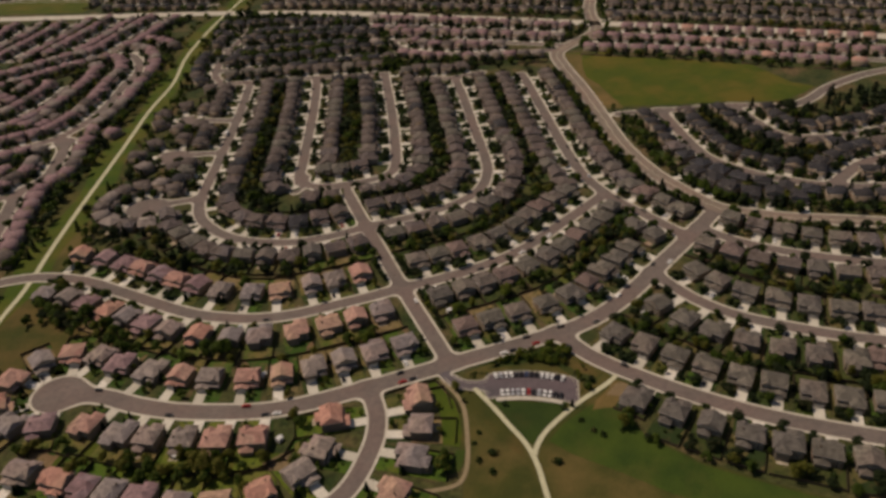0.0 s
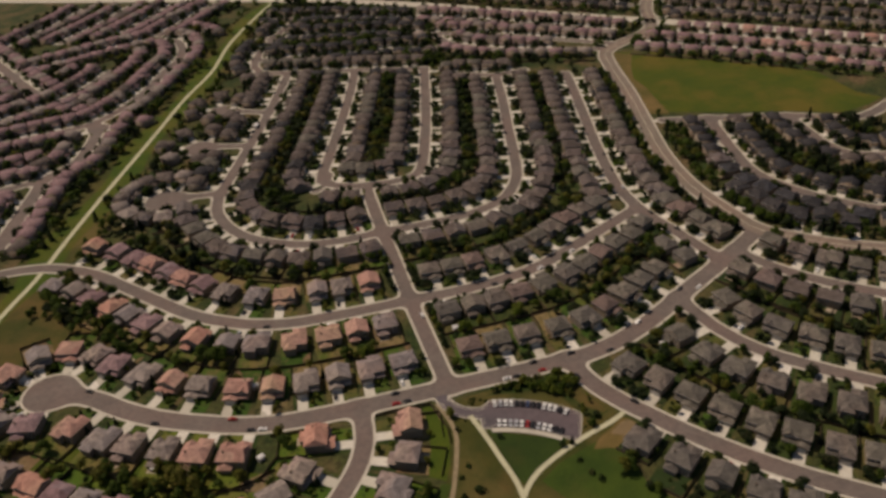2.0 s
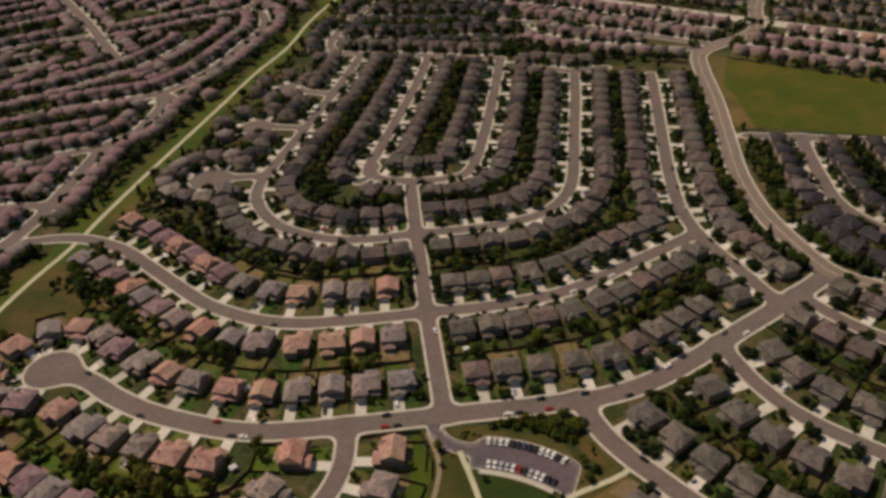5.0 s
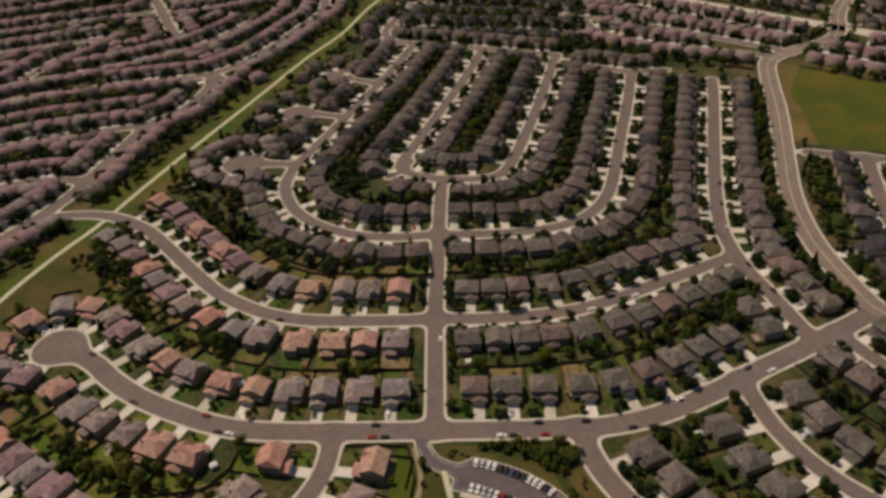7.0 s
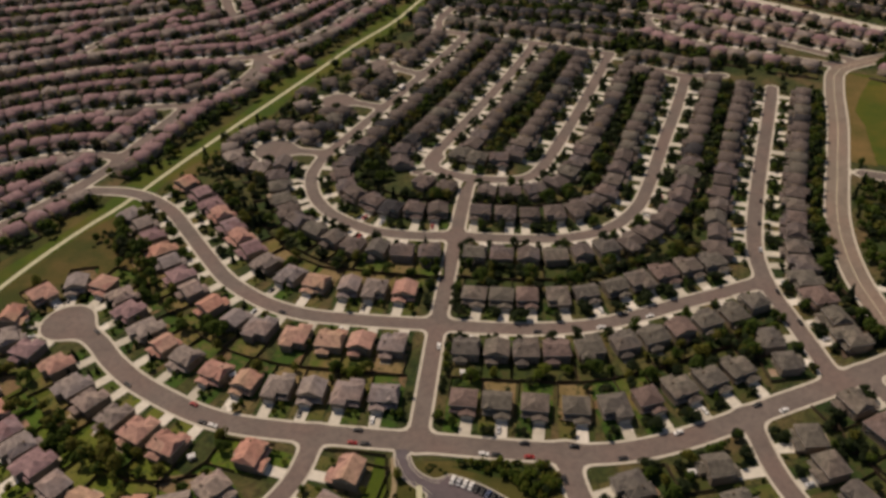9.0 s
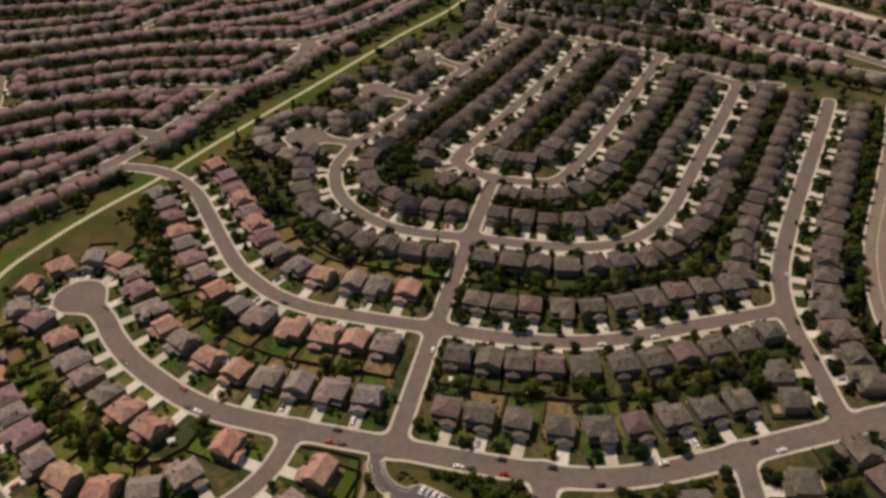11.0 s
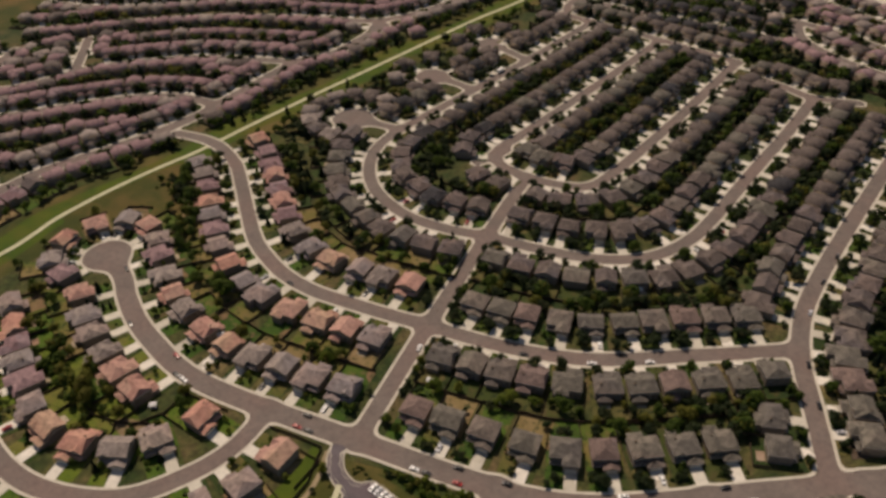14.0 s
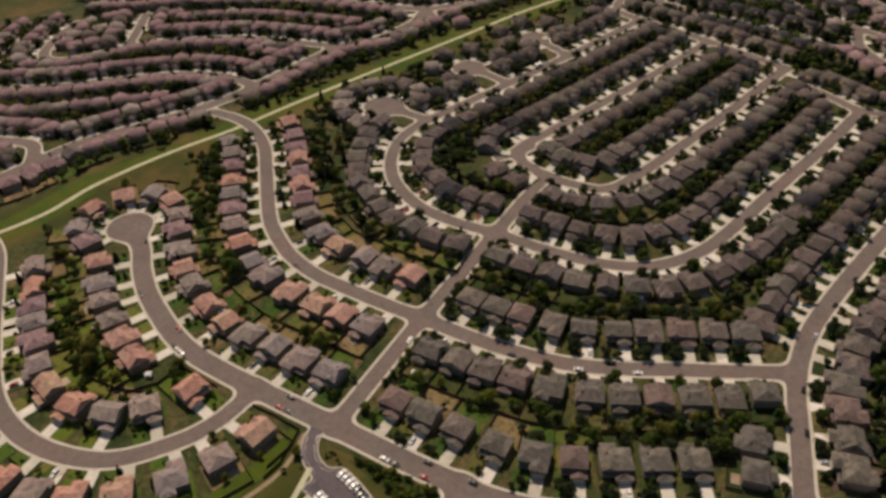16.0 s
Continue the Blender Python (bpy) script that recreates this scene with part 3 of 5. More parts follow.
for a, b in zip(ends[:-1], ends[1:]):
    if clear[a] and b - a > 6:
        path = new("footpath", raw("footpath", *ribbon(fine[a:b], 1.6, 0.22, 0.2), PATHWAY))
        tagged(path, "long pale concrete footpath through the green strip", "path", kind="structure")
for level, pts in enumerate(([(4, -104), (7, -120), (9, -135), (11, -150), (10, -164), (6, -180), (0, -205), (-6, -240), (-16, -300), (-34, -380)], [(76.6, -126.4), (73, -128.4), (66, -131), (52, -135), (36, -141), (22, -148), (14, -155), (11.5, -158.5)])):
    p = new("footpath", raw("footpath", *ribbon(smooth(pts), 1.25, 0.22 - 0.03 * level, 0.15), PATHWAY))
    tagged(p, "pale curving footpath across the park lawn", "path", kind="structure")
lot = new("car_park", raw("car_park", *band(np.where(FIELD < -0.6, 5.0, LOT_FIELD), -99, 0.0, 0.09), LOT_ASPHALT))
tagged(lot, "small curved asphalt car park beside the park", "car park", kind="structure")
edge_v, edge_f = band(LOT_FIELD, 0.0, 0.5, 0.2, 0.11, 0.19)
edge_f = [f for f in edge_f if field_at(FIELD, *edge_v[f[0]][:2]) > 1.0]
lot_kerb = new("kerb", raw("kerb", edge_v, edge_f, CONCRETE))
tagged(lot_kerb, "pale concrete kerb round the car park", "kerb", kind="structure")

# ---------------------------------------------------------------- houses
WIN = bmesh.new()
box(WIN, -0.75, 0.75, -0.09, 0.0, -0.7, 0.7, 0, True)
box(WIN, -0.62, 0.62, -0.11, -0.09, -0.57, 0.57, 1, True)
WIN = mesh_of("window", WIN, TRIM, GLASS)


def roof_mesh(name, x0, x1, y0, y1, z, rise, inset, along, mat, over=0.55):
    """A hipped (inset above 0) or gabled roof with thick eaves; the gable ends take the wall's material."""
    x0, x1, y0, y1 = x0 - over, x1 + over, y0 - over, y1 + over
    bm = bmesh.new()
    c = [(x0, y0), (x1, y0), (x1, y1), (x0, y1)]
    lo = [bm.verts.new((x, y, z - 0.12)) for x, y in c]
    up = [bm.verts.new((x, y, z + 0.12)) for x, y in c]
    if along == "x":
        r = [bm.verts.new((x0 + inset, (y0 + y1) / 2, z + rise)), bm.verts.new((x1 - inset, (y0 + y1) / 2, z + rise))]
        slopes, ends = [(up[0], up[1], r[1], r[0]), (up[2], up[3], r[0], r[1])], [(up[1], up[2], r[1]), (up[3], up[0], r[0])]
    else:
        r = [bm.verts.new(((x0 + x1) / 2, y0 + inset, z + rise)), bm.verts.new(((x0 + x1) / 2, y1 - inset, z + rise))]
        slopes, ends = [(up[1], up[2], r[1], r[0]), (up[3], up[0], r[0], r[1])], [(up[0], up[1], r[0]), (up[2], up[3], r[1])]
    for f in slopes:
        bm.faces.new(f)
    for f in ends:
        bm.faces.new(f).material_index = 0 if inset > 0 else 1
    for i in range(4):
        bm.faces.new((lo[i], lo[(i + 1) % 4], up[(i + 1) % 4], up[i])).material_index = 2
    bm.faces.new(lo[::-1]).material_index = 2
    return mesh_of(name, bm, mat, STUCCO, TRIM)


def house(design, roof_mat, label):
    """A two-storey house that faces -y. Design: width, side of the garage, height of its wing, hip inset, rear wing, ridge, cross gable."""
    w, side, wing_h, inset, rear, along, cross = design
    h = w / 2
    root = new("house")
    tagged(root, label, "house", "houses along the streets")
    gx0, gx1 = (h - 7.0, h - 0.3) if side > 0 else (-h + 0.3, -h + 7.0)
    bm = bmesh.new()
    box(bm, -h, h, -3.8, 6.6, 0, 5.6)
    part("wall", mesh_of("wall", bm, STUCCO), root)
    bm = bmesh.new()
    box(bm, gx0, gx1, -7.2, -3.75, 0, wing_h)
    part("garage_wall", mesh_of("garage_wall", bm, STUCCO), root)
    part("roof", roof_mesh("roof", -h, h, -3.8, 6.6, 5.6, 2.9, inset, along, roof_mat), root)
    part("garage_roof", roof_mesh("garage_roof", gx0, gx1, -7.2, 0.6 if wing_h > 4 else -3.3, wing_h, 1.9 if wing_h > 4 else 1.5, 2.9 if inset > 4.3 else 0.0, "y", roof_mat), root)
    if rear:
        rx0, rx1 = (-h + 1, 0.5) if side > 0 else (-0.5, h - 1)
        bm = bmesh.new()
        box(bm, rx0, rx1, 6.55, 9.4, 0, rear)
        part("rear_wall", mesh_of("rear_wall", bm, STUCCO), root)
        part("rear_roof", roof_mesh("rear_roof", rx0, rx1, 4.0, 9.4, rear, 1.7, 2.4, "y", roof_mat), root)
    gm = (gx0 + gx1) / 2
    px0, px1 = (-h + 0.2, gx0 - 0.6) if side > 0 else (gx1 + 0.6, h - 0.2)
    part("porch_roof", roof_mesh("porch_roof", px0, px1, -5.4, -3.8, 2.85, 0.8, 1.0, "x", roof_mat, 0.35), root)
    if cross:
        cx = -side * (h - 2.9)
        part("front_gable", roof_mesh("front_gable", cx - 2.2, cx + 2.2, -4.1, 1.0, 5.6, 2.0, 0.0, "y", roof_mat, 0.4), root)
    bm = bmesh.new()
    box(bm, gm - 2.5, gm + 2.5, -7.28, -7.2, 0.0, 2.3, 0, True)
    for k in range(4):
        box(bm, gm - 2.45, gm + 2.45, -7.32, -7.28, 0.06 + 0.57 * k, 0.55 + 0.57 * k, 0, True)
    part("garage_door", mesh_of("garage_door", bm, TRIM), root, "white panelled garage door")
    dx = -side * 1.2 - side * 0.6
    bm = bmesh.new()
    box(bm, dx - 0.5, dx + 0.5, -3.9, -3.8, 0.0, 2.15, 0, True)
    part("front_door", mesh_of("front_door", bm, DOOR), root)
    if cross and inset > 1:
        bm = bmesh.new()
        box(bm, -side * (h - 2.6) - 0.38, -side * (h - 2.6) + 0.38, 2.6, 3.3, 5.4, 8.3)
        stack = part("chimney", mesh_of("chimney", bm, STUCCO), root)
        bm = bmesh.new()
        box(bm, -side * (h - 2.6) - 0.46, -side * (h - 2.6) + 0.46, 2.52, 3.38, 8.3, 8.42, 0, True)
        part("cap", mesh_of("cap", bm, FENCE), stack, "dark metal chimney cap")
    spots = [(-side * (h - 2.0), -3.8, 1.6, 0), (-side * (h - 2.0), -3.8, 4.2, 0), (-side * 1.6, -3.8, 4.2, 0), (-h + 2.2, 6.6, 4.2, 180), (0.8, 6.6, 4.2, 180), (h - 2.4, 6.6, 4.2, 180), (side * (h - 2.6), 6.6, 1.6, 180)]
    if wing_h > 4:
        spots.append((gm, -7.2, 4.2, 0))
    for x, y, z, rz in spots:
        if rear and rz == 180 and rx0 - 1 < x < rx1 + 1:
            continue
        part("window", WIN, root).matrix_basis = pose(x, y, z, 0, 0, rz)
    return root


DESIGNS = [(12.6, 1, 5.4, 4.4, 0.0, "x", 0), (13.0, -1, 3.0, 1.4, 3.0, "x", 1), (12.0, 1, 3.0, 3.8, 0.0, "y", 0), (13.2, -1, 5.4, 4.6, 5.2, "x", 0),
           (12.8, 1, 3.0, 0.0, 0.0, "x", 1), (12.4, -1, 5.0, 4.4, 2.9, "x", 1), (11.8, -1, 3.0, 0.0, 2.9, "y", 0), (12.8, 1, 3.0, 4.6, 5.2, "x", 1)]
FAMILIES = {
    "tile": (TILE, "two-storey beige house with a terracotta roof"),
    "grey": (SHINGLE, "two-storey house with a grey shingle roof"),
    "taupe": (TAUPE, "two-storey house with a taupe shingle roof"),
    "umber": (UMBER, "two-storey house with a brown-grey shingle roof"),
    "russet": (RUSSET, "two-storey house with a reddish-brown shingle roof"),
    "rose": (ROSE, "two-storey house with a dull rose shingle roof"),
    "slate": (SLATE, "two-storey house with a dark slate-grey roof"),
}
EXTRA = ["and tall wing", "and low garage", "and deep hipped roof", "and rear wing", "and gable ends", "and low extension", "and gabled front", "and tall rear wing"]
TEMPLATES = {(fam, k): [house(d, mat, label + " " + EXTRA[k]), False] for fam, (mat, label) in FAMILIES.items() for k, d in enumerate(DESIGNS)}

rng = random.Random(7)
PLACED = []


OPEN = [[(-680, 330), (-566, 306), (-540, 250), (-556, 196), (-600, 140), (-680, 120)],
        [(-292, 862), (-182, 806), (-150, 870), (-240, 932), (-330, 925)]]


def spot_ok(x, y):
    if field_at(FIELD, x, y) < 9.2 or field_at(LOT_FIELD, x, y) < 9:
        return False
    if any(inside(o, x, y) for o in OPEN) or math.hypot(x - 285, y - 180) < 24 or math.hypot(x - 77, y + 131) < 18 or math.hypot(x - 163, y - 9) < 8:
        return False
    if inside(PLAY_FIELD, x, y) or inside(PARK, x, y) or np.hypot(*(PATH_LINE - (x, y)).T).min() < 19:
        return False
    return all((x - p[0]) ** 2 + (y - p[1]) ** 2 > 182 for p in PLACED)


LETTERS = {"u": "taupe", "t": "tile", "g": "grey", "r": "rose", "s": "slate", "n": "russet"}


def row(key, side, near, way, mix, pitch=16.8, offset=21.0, reach=2000.0, front=None):
    """Houses along a street, from the place on it that is nearest to a point, onward (way 1) or back (way -1)."""
    line = LINES[key]
    s = np.concatenate([[0], np.cumsum(np.linalg.norm(np.diff(line, axis=0), axis=1))])
    at = s[np.hypot(*(line - near).T).argmin()]
    begin, last, n = at, None, 0
    while 0 <= at <= s[-1] and abs(at - begin) < reach and not (isinstance(mix, str) and n >= len(mix)):
        p, q, b = (np.array([np.interp(u, s, line[:, 0]), np.interp(u, s, line[:, 1])]) for u in (at, at + 2, at - 2))
        t = (q - b) / np.linalg.norm(q - b)
        nrm = np.array([-t[1], t[0]]) * side
        x, y = p + nrm * offset
        if (last is None or math.hypot(x - last[0], y - last[1]) >= pitch) and spot_ok(x, y):
            yaw = math.degrees(math.atan2(-nrm[1], -nrm[0])) + 90
            fam = LETTERS[mix[n]] if isinstance(mix, str) else rng.choices(list(mix), list(mix.values()))[0]
            j = rng.uniform(-0.7, 0.7)
            x, y = p + nrm * (offset + j)
            k = rng.choice([i for i, d in enumerate(DESIGNS) if d[1] == (1 if n % 2 else -1)])     # garages in facing pairs
            PLACED.append((x, y, yaw + rng.uniform(-2, 2), fam, k, front or offset + j - STREETS[key][0]))
            last, n = (x, y), n + 1
        at += way * 0.7


def plots(key, side, origin, letters, along, offset, garage=0):
    """Houses on one side of a street, each at its distance along it from an origin; garage 1 or -1: all on that side of their houses."""
    line = LINES[key]
    s = np.concatenate([[0], np.cumsum(np.linalg.norm(np.diff(line, axis=0), axis=1))])
    start = s[np.hypot(*(line - origin).T).argmin()]
    for letter, u in zip(letters, along):
        p, q, b = (np.array([np.interp(start + v, s, line[:, 0]), np.interp(start + v, s, line[:, 1])]) for v in (u, u + 3, u - 3))
        t = (q - b) / np.linalg.norm(q - b)
        nrm = np.array([-t[1], t[0]]) * side
        x, y = p + nrm * offset
        k = rng.choice([i for i, d in enumerate(DESIGNS) if d[1] == garage or not garage])
        PLACED.append((x, y, math.degrees(math.atan2(-nrm[1], -nrm[0])) + 90 + rng.uniform(-2.5, 2.5), LETTERS[letter], k, offset - STREETS[key][0]))


COOL = {"umber": 7, "taupe": 2, "slate": 1}
BROWN = {"taupe": 7, "umber": 3, "russet": 2}
ROSY = {"rose": 6, "grey": 2, "umber": 1}
DARK = {"slate": 8, "umber": 1}
# the ring of houses at the head of the cul-de-sac, and a corner plot
for x, y, fam in ((-180, 6, "grey"), (-195, 15, "tile"), (-211, 15, "grey"), (-226, 5, "tile"), (-232, -14, "tile"), (-225, -31, "grey"), (-210, -39, "rose")):
    PLACED.append((x, y, math.degrees(math.atan2(-13 - y, -203 - x)) + 90, fam, rng.randrange(8), math.hypot(x + 203, y + 13) - 14.0))
PLACED.append((166.5, 24.5, 205, "taupe", 2, 13.0))
CROSS, GATE = (0, 0), (0, -81)
plots("main", 1, GATE, "ggggttgtgr", [-19.4, -37.3, -55, -72.5, -93, -115.5, -138, -158.5, -181, -198], 21.5, -1)
plots("main", 1, GATE, "nuuuunuuu", [17.8, 34, 52, 71.5, 94, 114, 133.5, 151, 167], 22.5, 1)
plots("main", -1, GATE, "tgggtt", [-184.5, -167, -153, -137, -121, -105], 22.0, -1)
plots("mid", 1, CROSS, "tggtggrtrtrrt", [-21, -38.5, -53.5, -77.5, -100, -125, -148, -165, -180.5, -196, -211, -227, -243], 21.5, -1)
plots("mid", -1, CROSS, "gtttggtgrgtrgg", [-20, -35.8, -52, -69, -86.5, -100.5, -118, -135, -149.5, -165.5, -180.5, -200, -217, -239], 20.5, -1)
plots("mid", 1, CROSS, "uunuuuunuu", [17, 33, 48.3, 67, 86, 105, 121, 136.5, 152, 168], 21.0, 1)
plots("mid", -1, CROSS, "uuunuuunuu", [18, 32.6, 46, 60, 74.8, 90.5, 105, 119.5, 136, 152], 19.5, -1)
plots("crescent", -1, (-48, -80), "tggttgrgrtg", [22, 54, 83, 109, 137, 161.5, 182, 197.5, 212.5, 228, 248], 21.5)
plots("crescent", 1, (-48, -80), "tggttgtgrtgtg", [18.5, 32.5, 48, 66, 79.5, 93, 108, 124, 141, 158, 175, 192, 210], 21.5)
plots("park_side", 1, (67, -81), "u", [29], 21.0)
plots("park_side", 1, (67, -81), "u", [50], 21.0, 1)
plots("park_side", 1, (67, -81), "uuuuuuu", [67.5, 86, 104.5, 122, 142, 159.5, 177.5], 20.4, 1)
plots("park_side", -1, (67, -81), "uuuuuuuu", [62.5, 81, 97.8, 114.9, 130.3, 146.5, 163.5, 180.5], 19.2, -1)
plots("south_a", -1, (149, -54), "uuuuuuu", [28, 42.8, 56.8, 70.5, 87, 104, 121], 24.0, -1)
plots("south_a", 1, (149, -54), "uuuuuuu", [17, 37, 60, 82, 99.5, 119, 137], 19.5, 1)
PLACED.append((174.0, -21.0, 102, "taupe", 2, 15.0))
PLACED.append((169.2, -4.8, 103, "taupe", 7, 15.5))
plots("east", -1, (191, -6), "uunu", [0, 15, 32, 50], 18.2, -1)
for key, start in (("loop", (0, 81)), ("inner", (5, 150)), ("east", (190, -6))):
    for sd in (1, -1):
        for way in (1, -1):
            row(key, sd, start, way, COOL, 15.2, 21.2)
for key in ("stub_a", "stub_b", "stub_d"):
    for sd in (1, -1):
        row(key, sd, (-75, 220), 1, COOL, 15.6, 18.5)
for key in ("crown", "crown_b"):
    for sd in (1, -1):
        row(key, sd, STREETS[key][1][0], 1, COOL, 15.2, 18.0)
for bx, by, br in BULBS[:1] + BULBS[2:]:
    for k in range(14):
        a = k * math.tau / 14 + 0.2
        x, y = bx + math.cos(a) * (br + 15.5), by + math.sin(a) * (br + 15.5)
        if spot_ok(x, y):
            PLACED.append((x, y, math.degrees(a) - 90, rng.choice(("rose", "rose", "grey") if bx < -200 else ("umber", "grey")), rng.randrange(8), 15.5))
for key in ("park_side", "south_a", "south_b"):
    for sd in (1, -1):
        row(key, sd, STREETS[key][1][0], 1, BROWN, 16.8, 19.5)
for sd in (1, -1):
    row("collector", sd, (-257, 150), 1, ROSY, 14.8, 17.8)
    row("collector", sd, (-257, 150), -1, ROSY, 14.8, 17.8)
    for keys, mix in ((("west_z", "west_a", "west_b", "west_c", "west_d", "west_e", "west_f", "west_cross", "nw_a", "nw_b", "nw_c", "nw_d", "nw_e", "belt", "north_w1", "north_w2", "north_w3", "north_w4", "rise_a", "rise_b", "rise_c"), ROSY), (("rose_a", "rose_b"), {"tile": 2, "rose": 6}),
                      (("stub_c", "beyond_a", "beyond_b", "dark_a", "dark_b", "dark_c", "brow_a", "brow_b", "brow_c"), DARK), (("north_a", "north_b", "north_c", "north_d", "beyond_c", "beyond_d"), {"slate": 5, "umber": 4})):
        for key in keys:
            row(key, sd, STREETS[key][1][0], 1, mix, 14.4 if mix is ROSY else 16.2, 17.5)
for key in ("west_a", "west_b", "west_c", "west_d", "west_e"):
    row(key, 1, STREETS[key][1][0], 1, ROSY, 14.6, 46.0, 2000.0, 11.5)
    row(key, -1, STREETS[key][1][0], 1, ROSY, 14.6, 44.0, 2000.0, 11.5)
row("arterial", -1, (234, 40), 1, DARK, 16.0, 27.0)
row("arterial", -1, (234, 40), -1, DARK, 16.0, 25.0)

for k, poly in enumerate(OPEN):
    sheet("open_ground", poly, 0.06 + 0.01 * k, (MEADOW, FIELD_GRASS)[k], "olive and brown open ground between the houses", "grass")
sheet("meadow", [(-258, 8), (-248, 42), (-236, 72), (-222, 94), (-204, 88), (-190, 62), (-184, 36), (-204, 22), (-222, 20), (-240, -6)], 0.08, MEADOW, "olive meadow with brown patches beside the path", "meadow")
# the houses round the near streets are things of their own, the rest of the estate is one mass
PLACED.sort(key=lambda p: math.hypot(p[0], (p[1] + 70) * 1.15))
NEAR = 268
far_items = []
for n, (x, y, yaw, fam, k, front) in enumerate(PLACED):
    m = pose(x, y, 0.1, 0, 0, yaw)
    entry = TEMPLATES[fam, k]
    if n < NEAR:
        if entry[1]:
            copy_thing(entry[0], m @ Matrix.Diagonal((rng.uniform(0.90, 1.04), rng.uniform(0.92, 1.06), rng.uniform(0.88, 1.06), 1)))
        else:
            entry[0].matrix_basis, entry[1] = m, True
    else:
        far_items += [(c.data, m @ c.matrix_basis) for c in entry[0].children if c.name.split(".")[0] in ("wall", "garage_wall", "roof", "garage_roof", "garage_door", "front_gable", "porch_roof")]
HOUSE_MATS = [STUCCO, TRIM, TILE, SHINGLE, TAUPE, UMBER, RUSSET, ROSE, SLATE, DOOR]
far_houses = new("far_houses", merged("far_houses", far_items, HOUSE_MATS))
tagged(far_houses, "rows of distant houses with rose and grey roofs", "houses", kind="stuff")
for root, used in TEMPLATES.values():
    if not used:
        for c in list(root.children):
            bpy.data.objects.remove(c)
        bpy.data.objects.remove(root)

# ---------------------------------------------------------------- plots: drives, lawns, yards, fences
def slab(verts, faces, m, x0, x1, y0, y1, z):
    n = len(verts)
    for zz in (z, 0.0):
        for x, y in ((x0, y0), (x1, y0), (x1, y1), (x0, y1)):
            p = m @ Vector((x, y, 0))
            verts.append((p.x, p.y, zz))
    faces += [(n, n + 1, n + 2, n + 3)] + [(n + a, n + 4 + a, n + 4 + (a + 1) % 4, n + (a + 1) % 4) for a in range(4)]


def plot_thing(name, m, rect, z, mat, label, category):
    v, f = [], []
    slab(v, f, Matrix(), *rect, z)
    plot = tagged(new(name, raw(name, v, f, mat)), label, category, kind="structure")
    plot.matrix_basis = m
    return plot


def fence_panel(length):
    """A close-boarded fence panel along x, with posts, rails and uneven boards."""
    bm = bmesh.new()
    fr = random.Random(int(length * 10))
    n = max(2, round(length / 0.6))
    for i in range(n):
        x = length * i / n
        box(bm, x + 0.01, x + length / n - 0.01, -0.02, 0.02, 0.05, 1.75 + fr.uniform(-0.04, 0.04))
    for i in range(0, n + 1, 4):
        box(bm, length * i / n - 0.06, length * i / n + 0.06, -0.07, 0.05, 0, 1.85)
    box(bm, 0, length, 0.02, 0.06, 0.4, 0.5, 0, True)
    box(bm, 0, length, 0.02, 0.06, 1.35, 1.45, 0, True)
    return mesh_of("panel", bm, FENCE)


REAR, SIDE = fence_panel(16.4), fence_panel(12.2)
bm = bmesh.new()
box(bm, 0, 16.4, -0.03, 0.03, 0, 1.75), box(bm, 0, 16.4, -0.06, 0.06, 1.3, 1.42, 0, True)
REAR_FAR = mesh_of("rear_panel", bm, FENCE)
bm = bmesh.new()
box(bm, 0, 12.2, -0.03, 0.03, 0, 1.75), box(bm, 0, 12.2, -0.06, 0.06, 1.3, 1.42, 0, True)
SIDE_FAR = mesh_of("side_panel", bm, FENCE)
SPOTS = np.array([(p[0], p[1]) for p in PLACED])


def plot_depth(n, m):
    """How far the garden reaches behind the house: halfway to the next house, or to the street, path or park."""
    for d in np.arange(9.0, 21.0, 0.5):
        p = m @ Vector((0, d + 0.5, 0))
        away = np.hypot(SPOTS[:, 0] - p.x, SPOTS[:, 1] - p.y)
        away[n] = 99
        if away.min() < d + 0.2 or field_at(FIELD, p.x, p.y) < 3 or inside(PARK, p.x, p.y) or np.hypot(*(PATH_LINE - (p.x, p.y)).T).min() < 19:
            return d
    return 19.5


def dry_gardens(x, y):
    """The sunny, open gardens east of the central street."""
    return 8 < x < 120 and -85 < y < -39 + 0.31 * (x - 18)


